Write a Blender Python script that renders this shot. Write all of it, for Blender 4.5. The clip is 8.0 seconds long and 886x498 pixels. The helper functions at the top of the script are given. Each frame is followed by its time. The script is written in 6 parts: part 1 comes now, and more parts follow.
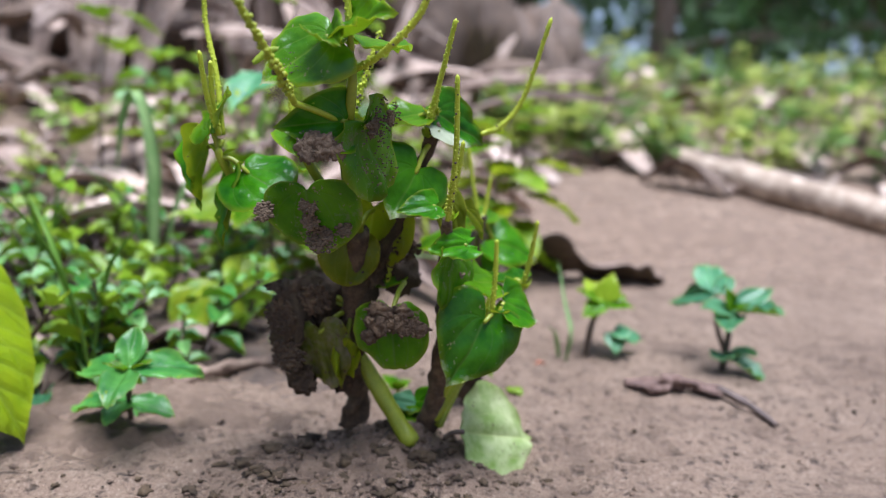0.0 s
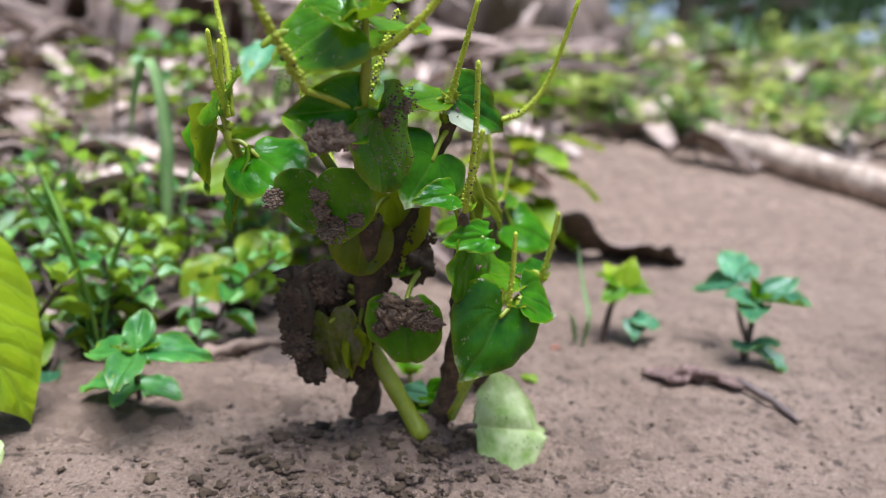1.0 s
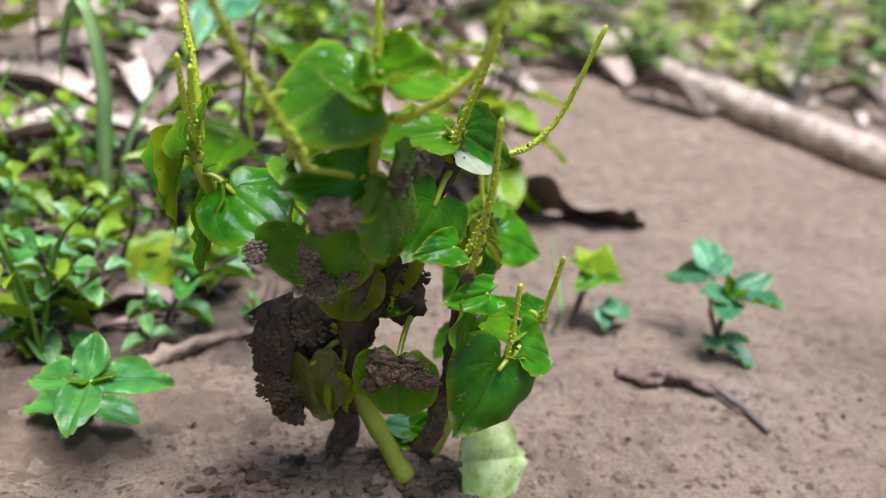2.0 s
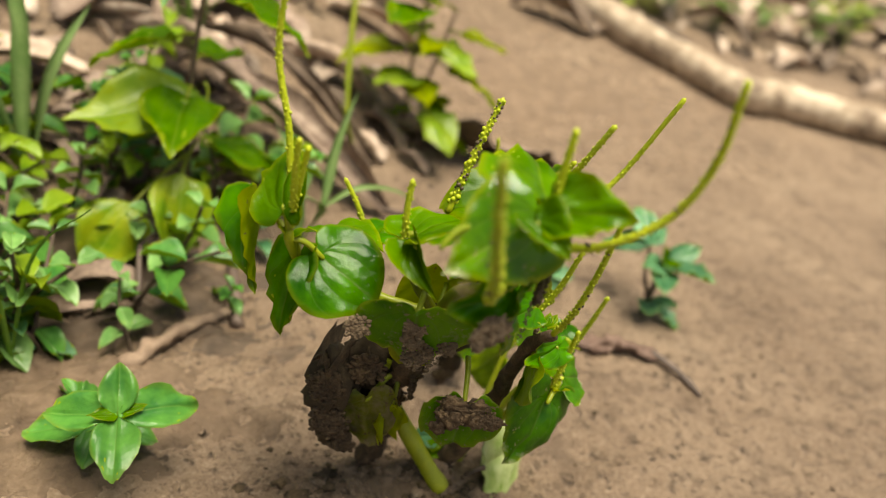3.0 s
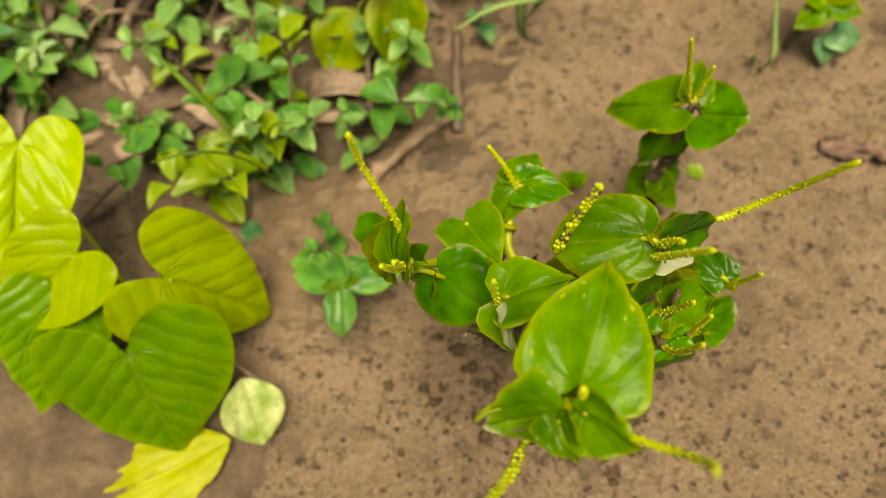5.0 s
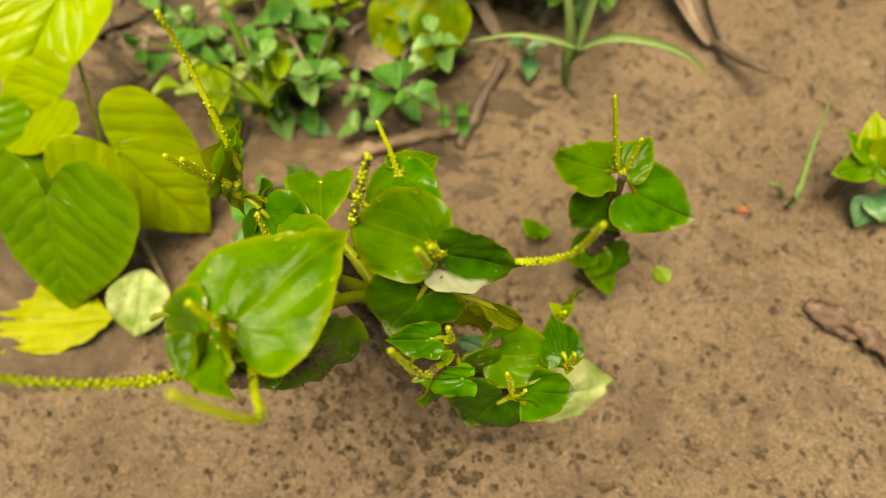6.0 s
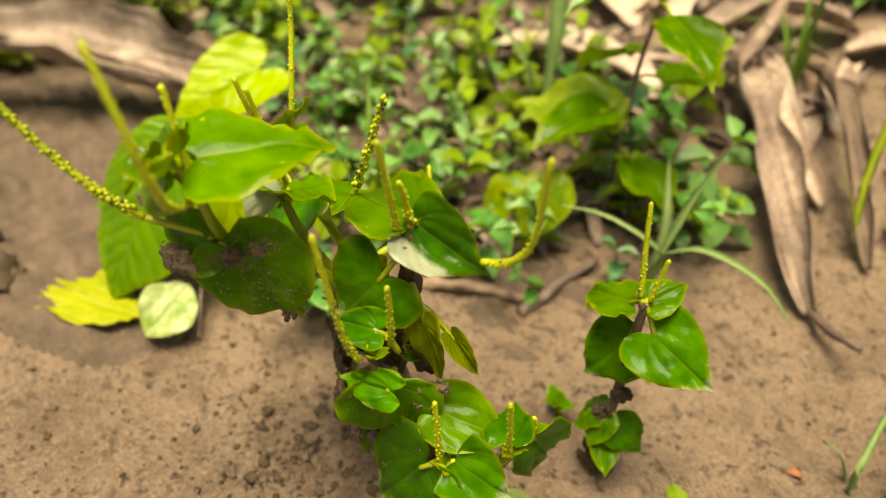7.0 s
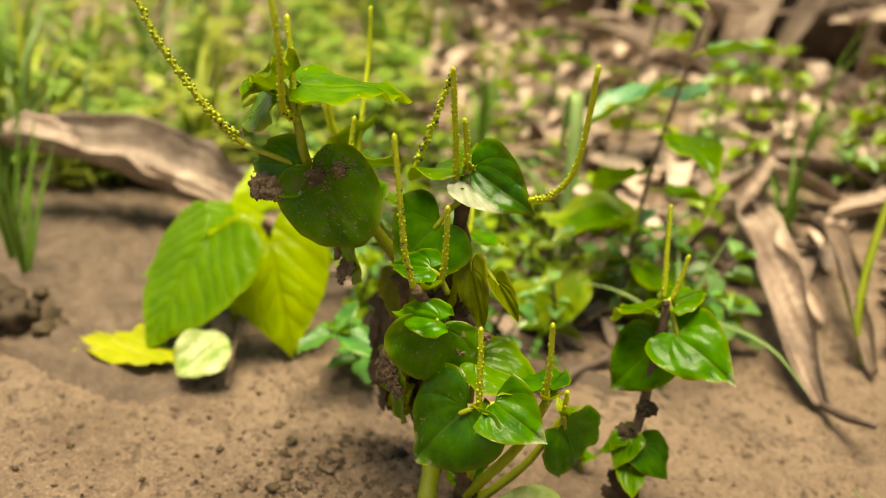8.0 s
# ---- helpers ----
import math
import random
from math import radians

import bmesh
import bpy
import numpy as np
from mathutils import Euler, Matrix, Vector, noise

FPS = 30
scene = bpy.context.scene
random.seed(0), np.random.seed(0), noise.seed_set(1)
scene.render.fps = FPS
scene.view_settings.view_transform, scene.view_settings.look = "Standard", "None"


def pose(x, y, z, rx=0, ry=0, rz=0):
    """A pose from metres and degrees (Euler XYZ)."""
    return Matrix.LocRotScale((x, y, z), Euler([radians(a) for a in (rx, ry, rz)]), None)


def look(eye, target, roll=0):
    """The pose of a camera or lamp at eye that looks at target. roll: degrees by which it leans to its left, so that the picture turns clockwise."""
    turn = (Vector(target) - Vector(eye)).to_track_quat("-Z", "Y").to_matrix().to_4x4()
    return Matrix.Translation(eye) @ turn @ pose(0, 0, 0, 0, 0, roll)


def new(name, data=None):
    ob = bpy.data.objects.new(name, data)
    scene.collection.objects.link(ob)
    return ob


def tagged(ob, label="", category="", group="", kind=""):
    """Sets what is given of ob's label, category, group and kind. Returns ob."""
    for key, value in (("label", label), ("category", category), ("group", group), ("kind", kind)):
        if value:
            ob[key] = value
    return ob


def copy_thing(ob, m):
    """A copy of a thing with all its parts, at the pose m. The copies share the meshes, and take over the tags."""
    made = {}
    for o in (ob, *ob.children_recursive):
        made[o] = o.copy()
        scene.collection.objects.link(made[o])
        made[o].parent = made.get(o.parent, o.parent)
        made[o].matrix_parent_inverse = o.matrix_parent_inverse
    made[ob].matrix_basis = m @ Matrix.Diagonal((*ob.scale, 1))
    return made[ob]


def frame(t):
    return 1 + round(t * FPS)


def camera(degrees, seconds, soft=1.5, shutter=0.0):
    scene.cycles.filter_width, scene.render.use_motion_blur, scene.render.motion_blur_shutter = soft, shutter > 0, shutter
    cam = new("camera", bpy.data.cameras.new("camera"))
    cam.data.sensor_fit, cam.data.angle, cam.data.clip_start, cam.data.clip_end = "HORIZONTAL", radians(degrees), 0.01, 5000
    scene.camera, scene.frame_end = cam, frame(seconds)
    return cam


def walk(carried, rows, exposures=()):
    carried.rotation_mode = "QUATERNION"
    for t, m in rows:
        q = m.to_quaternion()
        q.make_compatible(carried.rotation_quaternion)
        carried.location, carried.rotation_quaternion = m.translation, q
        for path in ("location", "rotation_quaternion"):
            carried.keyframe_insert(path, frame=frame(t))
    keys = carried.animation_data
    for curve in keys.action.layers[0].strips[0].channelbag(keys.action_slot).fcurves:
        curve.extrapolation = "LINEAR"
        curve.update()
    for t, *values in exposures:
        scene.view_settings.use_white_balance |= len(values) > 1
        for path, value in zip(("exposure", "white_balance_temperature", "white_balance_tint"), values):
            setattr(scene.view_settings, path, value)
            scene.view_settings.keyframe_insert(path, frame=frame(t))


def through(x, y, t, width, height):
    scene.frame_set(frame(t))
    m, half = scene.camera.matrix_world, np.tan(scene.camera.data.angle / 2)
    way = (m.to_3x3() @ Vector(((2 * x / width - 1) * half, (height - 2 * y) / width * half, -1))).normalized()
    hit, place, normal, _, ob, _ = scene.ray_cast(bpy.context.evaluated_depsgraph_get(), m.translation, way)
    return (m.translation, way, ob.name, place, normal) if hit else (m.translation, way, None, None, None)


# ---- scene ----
cam = camera(62.2, 8.0, soft=0.5)
cam.data.dof.use_dof = True
cam.data.dof.focus_distance = 0.119
cam.data.dof.aperture_fstop = 14.0
PATH = [
    (0, (-0.00259, -0.00071, 0.07312), (0.0509, 1.9691, -0.2692), 2.45),
    (0.5, (-0.00221, 0.00398, 0.07363), (0.0485, 1.9701, -0.2894), 2.96),
    (1, (-0.00250, 0.00563, 0.07680), (0.0096, 1.9570, -0.3614), 3.47),
    (1.5, (-0.00306, 0.01679, 0.08816), (0.0172, 1.9248, -0.5112), 5.35),
    (1.7, (-0.00619, 0.02018, 0.09236), (0.0586, 1.9145, -0.5458), 5.70),
    (2.8, (-0.04700, 0.03852, 0.11155), (0.5987, 1.7339, -0.7304), 13.37),
    (3, (-0.05629, 0.04251, 0.11858), (0.6250, 1.6780, -0.8094), 14.92),
    (3.5, (-0.07225, 0.05669, 0.12764), (0.6594, 1.4303, -1.1285), 19.93),
    (4, (-0.07159, 0.07030, 0.14793), (0.4522, 1.1882, -1.4256), 19.67),
    (4.2, (-0.06277, 0.07339, 0.15885), (0.2586, 1.1025, -1.5257), 13.96),
    (5.3, (-0.00825, 0.10086, 0.18041), (-0.2906, 0.8012, -1.6715), -14.36),
    (5.5, (0.00373, 0.10225, 0.17616), (-0.3345, 0.7972, -1.6685), -12.49),
    (6, (0.03123, 0.09948, 0.16560), (-0.5933, 0.8640, -1.5738), -10.64),
    (6.5, (0.05299, 0.09810, 0.14905), (-0.8878, 1.0516, -1.3361), -1.40),
    (7, (0.07009, 0.08900, 0.13107), (-1.2250, 1.0909, -1.0174), 2.63),
    (7.5, (0.08421, 0.07549, 0.11155), (-1.3779, 1.1844, -0.6838), 5.77),
    (8, (0.09303, 0.06466, 0.09488), (-1.4500, 1.2095, -0.4603), 5.73),
]
EXPOSURES = [
    (0.0, 1.22, 5450, 16), (1.7, 1.22, 5450, 16), (2.8, 1.10, 7300, 5), (3.5, 0.95, 9200, 5), (4.2, 0.92, 9600, 4), (5.5, 0.82, 10900, 1), (6.2, 1.00, 10600, 2), (7.0, 1.20, 9800, 4), (8.0, 1.26, 9700, 4),
]
walk(cam, [(t, look(eye, target, roll)) for t, eye, target, roll in PATH], EXPOSURES)

# ---- sky and sun ----
world = bpy.data.worlds.new("sky")
scene.world = world
world.use_nodes = True
wn, wl = world.node_tree.nodes, world.node_tree.links
sky = wn.new("ShaderNodeTexSky")
sky.sky_type, sky.sun_disc = "NISHITA", False
sky.sun_elevation, sky.sun_rotation = radians(80), radians(150)
cloud = wn.new("ShaderNodeHueSaturation")
cloud.inputs["Saturation"].default_value = 0.65
wl.new(sky.outputs[0], cloud.inputs["Color"])
wl.new(cloud.outputs[0], wn["Background"].inputs[0])
wn["Background"].inputs[1].default_value = 0.062
sun = new("sun", bpy.data.lights.new("sun", "SUN"))
sun.data.energy, sun.data.angle, sun.data.color = 4.1, radians(36), (1.0, 0.96, 0.9)
sun.matrix_world = look((0.20, -0.35, 2.4), (0, 0, 0))

# ---- materials ----
def material(name):
    m = bpy.data.materials.new(name)
    m.use_nodes = True
    return m, m.node_tree.nodes, m.node_tree.links, m.node_tree.nodes["Principled BSDF"]


def math_node(nt, op, a, b=None, clamp=False):
    n = nt.nodes.new("ShaderNodeMath")
    n.operation, n.use_clamp = op, clamp
    for k, v in ((0, a), (1, b)):
        if v is None:
            continue
        if isinstance(v, (int, float)):
            n.inputs[k].default_value = v
        else:
            nt.links.new(v, n.inputs[k])
    return n.outputs[0]


def mixed(nt, fac, a, b):
    n = nt.nodes.new("ShaderNodeMix")
    n.data_type = "RGBA"
    for sock, v in ((n.inputs[0], fac), (n.inputs[6], a), (n.inputs[7], b)):
        if isinstance(v, tuple):
            sock.default_value = (*v, 1)
        elif isinstance(v, (int, float)):
            sock.default_value = v
        else:
            nt.links.new(v, sock)
    return n.outputs[2]


def noise_node(nt, scale, detail=4, rough=0.6):
    tc = nt.nodes.new("ShaderNodeTexCoord")
    n = nt.nodes.new("ShaderNodeTexNoise")
    n.inputs["Scale"].default_value, n.inputs["Detail"].default_value, n.inputs["Roughness"].default_value = scale, detail, rough
    nt.links.new(tc.outputs["Object"], n.inputs["Vector"])
    return n.outputs[0]


def ramp(nt, fac, stops):
    n = nt.nodes.new("ShaderNodeValToRGB")
    while len(n.color_ramp.elements) < len(stops):
        n.color_ramp.elements.new(0.5)
    for e, (p, c) in zip(n.color_ramp.elements, stops):
        e.position, e.color = p, (*c, 1) if isinstance(c, tuple) else (c, c, c, 1)
    nt.links.new(fac, n.inputs[0])
    return n.outputs[0]


def bump(nt, height, strength, distance, bsdf):
    n = nt.nodes.new("ShaderNodeBump")
    n.inputs["Strength"].default_value, n.inputs["Distance"].default_value = strength, distance
    nt.links.new(height, n.inputs["Height"])
    nt.links.new(n.outputs[0], bsdf.inputs["Normal"])
    return n


def random_value(nt):
    return nt.nodes.new("ShaderNodeObjectInfo").outputs["Random"]


def leaf_material(name, dark, light, vein, rim, rough=0.32, through=0.3, spots=0.0, dusty=0.0, spot_colour=(0.12, 0.08, 0.05), margin=0.0, side_veins=0, gloss=0.30, bows=(0.4, 0.8), tip=0.0):
    """A veined leaf: u along the blade and v across it come from the mesh's own leaf map."""
    m, nodes, links, bsdf = material(name)
    nt = m.node_tree
    uv = nodes.new("ShaderNodeUVMap")
    uv.uv_map = "leaf_map"
    sep = nodes.new("ShaderNodeSeparateXYZ")
    links.new(uv.outputs[0], sep.inputs[0])
    u, v = sep.outputs[0], sep.outputs[1]
    across = math_node(nt, "ABSOLUTE", v)
    room = math_node(nt, "MULTIPLY", u, math_node(nt, "SUBTRACT", 1.0, u))
    bow = math_node(nt, "MULTIPLY", math_node(nt, "SQRT", math_node(nt, "MAXIMUM", room, 0.0)), 2.0)
    gap = across
    for k in bows:
        side = math_node(nt, "ABSOLUTE", math_node(nt, "SUBTRACT", across, math_node(nt, "MULTIPLY", bow, k)))
        gap = math_node(nt, "MINIMUM", gap, math_node(nt, "ADD", side, 0.020))
    if side_veins:
        along = math_node(nt, "ADD", math_node(nt, "SUBTRACT", u, math_node(nt, "MULTIPLY", across, 0.55)), math_node(nt, "MULTIPLY", noise_node(nt, 90, 2), 0.16))
        step = math_node(nt, "FRACT", math_node(nt, "MULTIPLY", along, side_veins))
        side = math_node(nt, "MULTIPLY", math_node(nt, "ABSOLUTE", math_node(nt, "SUBTRACT", step, 0.5)), 0.9 / side_veins)
        gap = math_node(nt, "MINIMUM", gap, math_node(nt, "ADD", side, 0.012))
    line = ramp(nt, gap, [(0.0, 1.0), (0.016, 0.6), (0.045, 0.0)])
    soft = ramp(nt, gap, [(0.0, 0.0), (0.07 if side_veins else 0.16, 1.0)])
    big, fine = noise_node(nt, 160, 3), noise_node(nt, 1400, 5)
    colour = mixed(nt, ramp(nt, big, [(0.3, 0.0), (0.7, 1.0)]), dark, light)
    colour = mixed(nt, math_node(nt, "MULTIPLY", line, 0.60), colour, vein)
    edge = nodes.new("ShaderNodeAttribute")
    edge.attribute_name = "rim"
    colour = mixed(nt, math_node(nt, "MULTIPLY", edge.outputs["Fac"], 0.75), colour, rim)
    vary = nodes.new("ShaderNodeHueSaturation")
    links.new(colour, vary.inputs["Color"])
    links.new(math_node(nt, "ADD", math_node(nt, "MULTIPLY", random_value(nt), 0.35), 0.82), vary.inputs["Value"])
    colour = vary.outputs[0]
    rough_value = math_node(nt, "ADD", math_node(nt, "MULTIPLY", fine, 0.25), rough - 0.19)
    if spots:
        speck = ramp(nt, noise_node(nt, 900, 2), [(0.70 - spots, 0.0), (0.74 - spots, 1.0)])
        colour = mixed(nt, speck, colour, spot_colour)
    if dusty:
        dust = ramp(nt, noise_node(nt, 260, 6, 0.75), [(0.62 - dusty, 0.0), (0.80 - dusty * 0.6, 0.85)])
        colour = mixed(nt, dust, colour, (0.21, 0.155, 0.105))
        rough_value = math_node(nt, "ADD", rough_value, math_node(nt, "MULTIPLY", dust, 0.4), True)
    if tip:
        reach = math_node(nt, "ADD", math_node(nt, "ADD", u, math_node(nt, "MULTIPLY", across, 0.25)), math_node(nt, "MULTIPLY", math_node(nt, "SUBTRACT", noise_node(nt, 420, 5, 0.7), 0.5), 0.7))
        silt = ramp(nt, reach, [(1.0 - tip, 0.0), (1.16 - tip, 0.75)])
        colour = mixed(nt, silt, colour, (0.50, 0.52, 0.36))
        rough_value = math_node(nt, "ADD", rough_value, math_node(nt, "MULTIPLY", silt, 0.2), True)
    if margin:
        ragged = math_node(nt, "ADD", v, math_node(nt, "MULTIPLY", math_node(nt, "SUBTRACT", noise_node(nt, 500, 4), 0.5), 0.5))
        film = ramp(nt, math_node(nt, "MULTIPLY", ragged, -1.0), [(margin, 0.0), (margin + 0.16, 0.85)])
        colour = mixed(nt, film, colour, (0.56, 0.60, 0.43))
        rough_value = math_node(nt, "ADD", rough_value, math_node(nt, "MULTIPLY", film, 0.2), True)
    links.new(colour, bsdf.inputs["Base Color"])
    links.new(rough_value, bsdf.inputs["Roughness"])
    bsdf.inputs["IOR"].default_value = 1.45
    bsdf.inputs["Specular IOR Level"].default_value = gloss
    height = math_node(nt, "ADD", math_node(nt, "MULTIPLY", soft, 0.09 * side_veins if side_veins else 0.16), math_node(nt, "MULTIPLY", fine, 0.12))
    height = math_node(nt, "ADD", height, math_node(nt, "MULTIPLY", big, 0.6))
    relief = bump(nt, height, 0.75, 0.0009, bsdf)
    glow = nodes.new("ShaderNodeBsdfTranslucent")
    skin = nodes.new("ShaderNodeGamma")
    skin.inputs[1].default_value = 0.6
    links.new(colour, skin.inputs[0])
    links.new(skin.outputs[0], glow.inputs["Color"])
    links.new(relief.outputs[0], glow.inputs["Normal"])
    mix = nodes.new("ShaderNodeMixShader")
    mix.inputs[0].default_value = through
    links.new(bsdf.outputs[0], mix.inputs[1])
    links.new(glow.outputs[0], mix.inputs[2])
    links.new(mix.outputs[0], nodes["Material Output"].inputs["Surface"])
    return m


def plain_material(name, stops, scale, rough=0.8, relief=0.0004, fine_scale=None, through=0.0, strength=0.6):
    """A matt surface: colours by noise at two scales, with relief."""
    m, nodes, links, bsdf = material(name)
    nt = m.node_tree
    big = noise_node(nt, scale, 5, 0.65)
    fine = noise_node(nt, fine_scale or scale * 8, 5, 0.7)
    both = math_node(nt, "ADD", math_node(nt, "MULTIPLY", big, 0.65), math_node(nt, "MULTIPLY", fine, 0.35))
    colour = ramp(nt, both, stops)
    vary = nodes.new("ShaderNodeHueSaturation")
    links.new(colour, vary.inputs["Color"])
    links.new(math_node(nt, "ADD", math_node(nt, "MULTIPLY", random_value(nt), 0.4), 0.8), vary.inputs["Value"])
    links.new(vary.outputs[0], bsdf.inputs["Base Color"])
    bsdf.inputs["Roughness"].default_value = rough
    bump(nt, both, strength, relief, bsdf)
    if through:
        glow = nodes.new("ShaderNodeBsdfTranslucent")
        links.new(vary.outputs[0], glow.inputs["Color"])
        mix = nodes.new("ShaderNodeMixShader")
        mix.inputs[0].default_value = through
        links.new(bsdf.outputs[0], mix.inputs[1])
        links.new(glow.outputs[0], mix.inputs[2])
        links.new(mix.outputs[0], nodes["Material Output"].inputs["Surface"])
    return m


def soil_material():
    m, nodes, links, bsdf = material("silty_soil")
    nt = m.node_tree
    patch, lumps, grain, dust = noise_node(nt, 16, 5), noise_node(nt, 210, 6, 0.7), noise_node(nt, 1100, 5, 0.75), noise_node(nt, 3200, 3, 0.7)
    colour = ramp(nt, patch, [(0.3, (0.285, 0.190, 0.125)), (0.55, (0.395, 0.274, 0.186)), (0.75, (0.465, 0.338, 0.238))])
    # Low parts of the lump and grain relief are darkened in the colour.
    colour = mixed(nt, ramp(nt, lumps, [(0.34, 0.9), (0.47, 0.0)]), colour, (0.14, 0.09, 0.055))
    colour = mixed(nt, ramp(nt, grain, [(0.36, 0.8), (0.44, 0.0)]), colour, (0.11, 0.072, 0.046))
    colour = mixed(nt, ramp(nt, grain, [(0.53, 0.0), (0.64, 0.7)]), colour, (0.60, 0.46, 0.34))
    colour = mixed(nt, ramp(nt, dust, [(0.38, 0.45), (0.50, 0.0)]), colour, (0.20, 0.135, 0.088))
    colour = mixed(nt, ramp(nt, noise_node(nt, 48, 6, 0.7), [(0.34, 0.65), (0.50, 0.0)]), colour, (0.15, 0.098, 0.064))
    place = nodes.new("ShaderNodeTexCoord")
    ragged = nodes.new("ShaderNodeTexNoise")
    ragged.inputs["Scale"].default_value, ragged.inputs["Detail"].default_value = 260, 4
    links.new(place.outputs["Object"], ragged.inputs["Vector"])
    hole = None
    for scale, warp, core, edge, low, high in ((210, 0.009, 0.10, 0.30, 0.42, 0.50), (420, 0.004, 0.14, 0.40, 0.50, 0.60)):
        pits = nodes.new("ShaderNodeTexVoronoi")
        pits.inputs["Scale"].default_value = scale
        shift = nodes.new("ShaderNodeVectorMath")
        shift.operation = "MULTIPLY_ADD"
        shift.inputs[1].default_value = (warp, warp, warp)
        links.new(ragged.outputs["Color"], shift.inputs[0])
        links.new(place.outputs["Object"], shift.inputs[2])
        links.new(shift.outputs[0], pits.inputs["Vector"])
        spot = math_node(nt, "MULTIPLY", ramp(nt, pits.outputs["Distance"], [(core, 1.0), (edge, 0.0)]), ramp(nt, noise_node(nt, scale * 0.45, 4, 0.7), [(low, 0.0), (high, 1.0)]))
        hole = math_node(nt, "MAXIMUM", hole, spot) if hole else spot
    # Pits sunk in the relief are painted dark too, shade inside them included.
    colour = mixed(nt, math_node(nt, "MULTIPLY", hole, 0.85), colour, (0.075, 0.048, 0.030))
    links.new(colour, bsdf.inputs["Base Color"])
    links.new(ramp(nt, patch, [(0.35, 0.6), (0.6, 0.85)]), bsdf.inputs["Roughness"])
    height = math_node(nt, "ADD", math_node(nt, "MULTIPLY", lumps, 1.0), math_node(nt, "MULTIPLY", grain, 0.6))
    height = math_node(nt, "SUBTRACT", height, math_node(nt, "MULTIPLY", hole, 0.5))
    bump(nt, height, 1.0, 0.0038, bsdf)
    return m


SOIL = soil_material()
LEAF = leaf_material("glossy_green_leaf", (0.0144, 0.0950, 0.0006), (0.0720, 0.2664, 0.0012), (0.11, 0.20, 0.018), (0.20, 0.26, 0.006), 0.20, 0.48)
LEAF_SHEEN = leaf_material("wet_looking_green_leaf", (0.0150, 0.0990, 0.0006), (0.0750, 0.2775, 0.0012), (0.11, 0.20, 0.018), (0.20, 0.26, 0.006), 0.16, 0.58, spots=0.02, spot_colour=(0.30, 0.28, 0.10), dusty=-0.04, gloss=0.55, tip=0.16)
LEAF_BROAD = leaf_material("broad_shiny_leaf", (0.0381, 0.1400, 0.0007), (0.1176, 0.2912, 0.0017), (0.20, 0.30, 0.02), (0.30, 0.34, 0.006), 0.16, 0.52, spots=0.02, spot_colour=(0.30, 0.28, 0.10), dusty=-0.04, gloss=0.65, tip=0.14)
LEAF_TIPPED = leaf_material("green_leaf_with_silted_tip", (0.0161, 0.0968, 0.0007), (0.0806, 0.2755, 0.0013), (0.12, 0.22, 0.018), (0.20, 0.26, 0.006), 0.26, 0.50, gloss=0.26, tip=0.18)
LEAF_MARGIN = leaf_material("leaf_with_silvery_margin", (0.0129, 0.0850, 0.0006), (0.0644, 0.2382, 0.0010), (0.11, 0.20, 0.018), (0.20, 0.26, 0.006), 0.22, 0.44, margin=0.42)
LEAF_LIGHT = leaf_material("light_green_leaf", (0.0401, 0.1392, 0.0007), (0.1156, 0.2655, 0.0018), (0.17, 0.26, 0.015), (0.27, 0.32, 0.006), 0.26, 0.46, gloss=0.22)
LEAF_UNDER = leaf_material("pale_leaf_underside", (0.20, 0.31, 0.006), (0.29, 0.39, 0.010), (0.34, 0.42, 0.05), (0.34, 0.39, 0.015), 0.42, 0.5)
LEAF_DUSTY = leaf_material("mud_dusted_leaf", (0.0351, 0.1439, 0.0010), (0.1088, 0.2633, 0.0021), (0.12, 0.20, 0.03), (0.22, 0.26, 0.015), 0.30, 0.46, 0.055, 0.05, (0.26, 0.20, 0.10))
LEAF_YELLOW = leaf_material("yellow_leaf", (0.28, 0.37, 0.005), (0.42, 0.46, 0.008), (0.46, 0.50, 0.05), (0.38, 0.37, 0.01), 0.38, 0.72, 0.02)
LEAF_SILVER = leaf_material("silvery_underside", (0.42, 0.47, 0.30), (0.52, 0.55, 0.40), (0.55, 0.58, 0.42), (0.35, 0.42, 0.12), 0.45, 0.3)
LEAF_HEART = leaf_material("yellow_green_heart_leaf", (0.2495, 0.3881, 0.0027), (0.3511, 0.4620, 0.0046), (0.30, 0.42, 0.03), (0.34, 0.42, 0.01), 0.36, 0.42, side_veins=5)
LEAF_HEART_GREEN = leaf_material("green_heart_leaf", (0.0905, 0.2399, 0.0037), (0.1448, 0.3078, 0.0054), (0.18, 0.33, 0.03), (0.24, 0.38, 0.01), 0.34, 0.45, side_veins=6)
LEAF_WEED = leaf_material("small_weed_leaf", (0.0391, 0.1725, 0.0776), (0.1552, 0.3795, 0.1863), (0.16, 0.31, 0.09), (0.20, 0.31, 0.07), 0.40, 0.45, gloss=0.6, bows=())
LEAF_WEED_DARK = leaf_material("dark_glossy_weed_leaf", (0.0312, 0.1560, 0.0286), (0.1235, 0.3510, 0.0585), (0.13, 0.27, 0.05), (0.16, 0.27, 0.04), 0.40, 0.4, gloss=0.5, bows=())
LEAF_WEED_PALE = leaf_material("pale_blue_green_weed_leaf", (0.11, 0.29, 0.070), (0.24, 0.44, 0.135), (0.25, 0.40, 0.16), (0.26, 0.38, 0.13), 0.40, 0.40, gloss=0.6, bows=())
LEAF_PATCHY = leaf_material("green_leaf_with_yellow_patches", (0.07, 0.19, 0.006), (0.27, 0.32, 0.012), (0.25, 0.36, 0.05), (0.22, 0.34, 0.03), 0.4, 0.35)
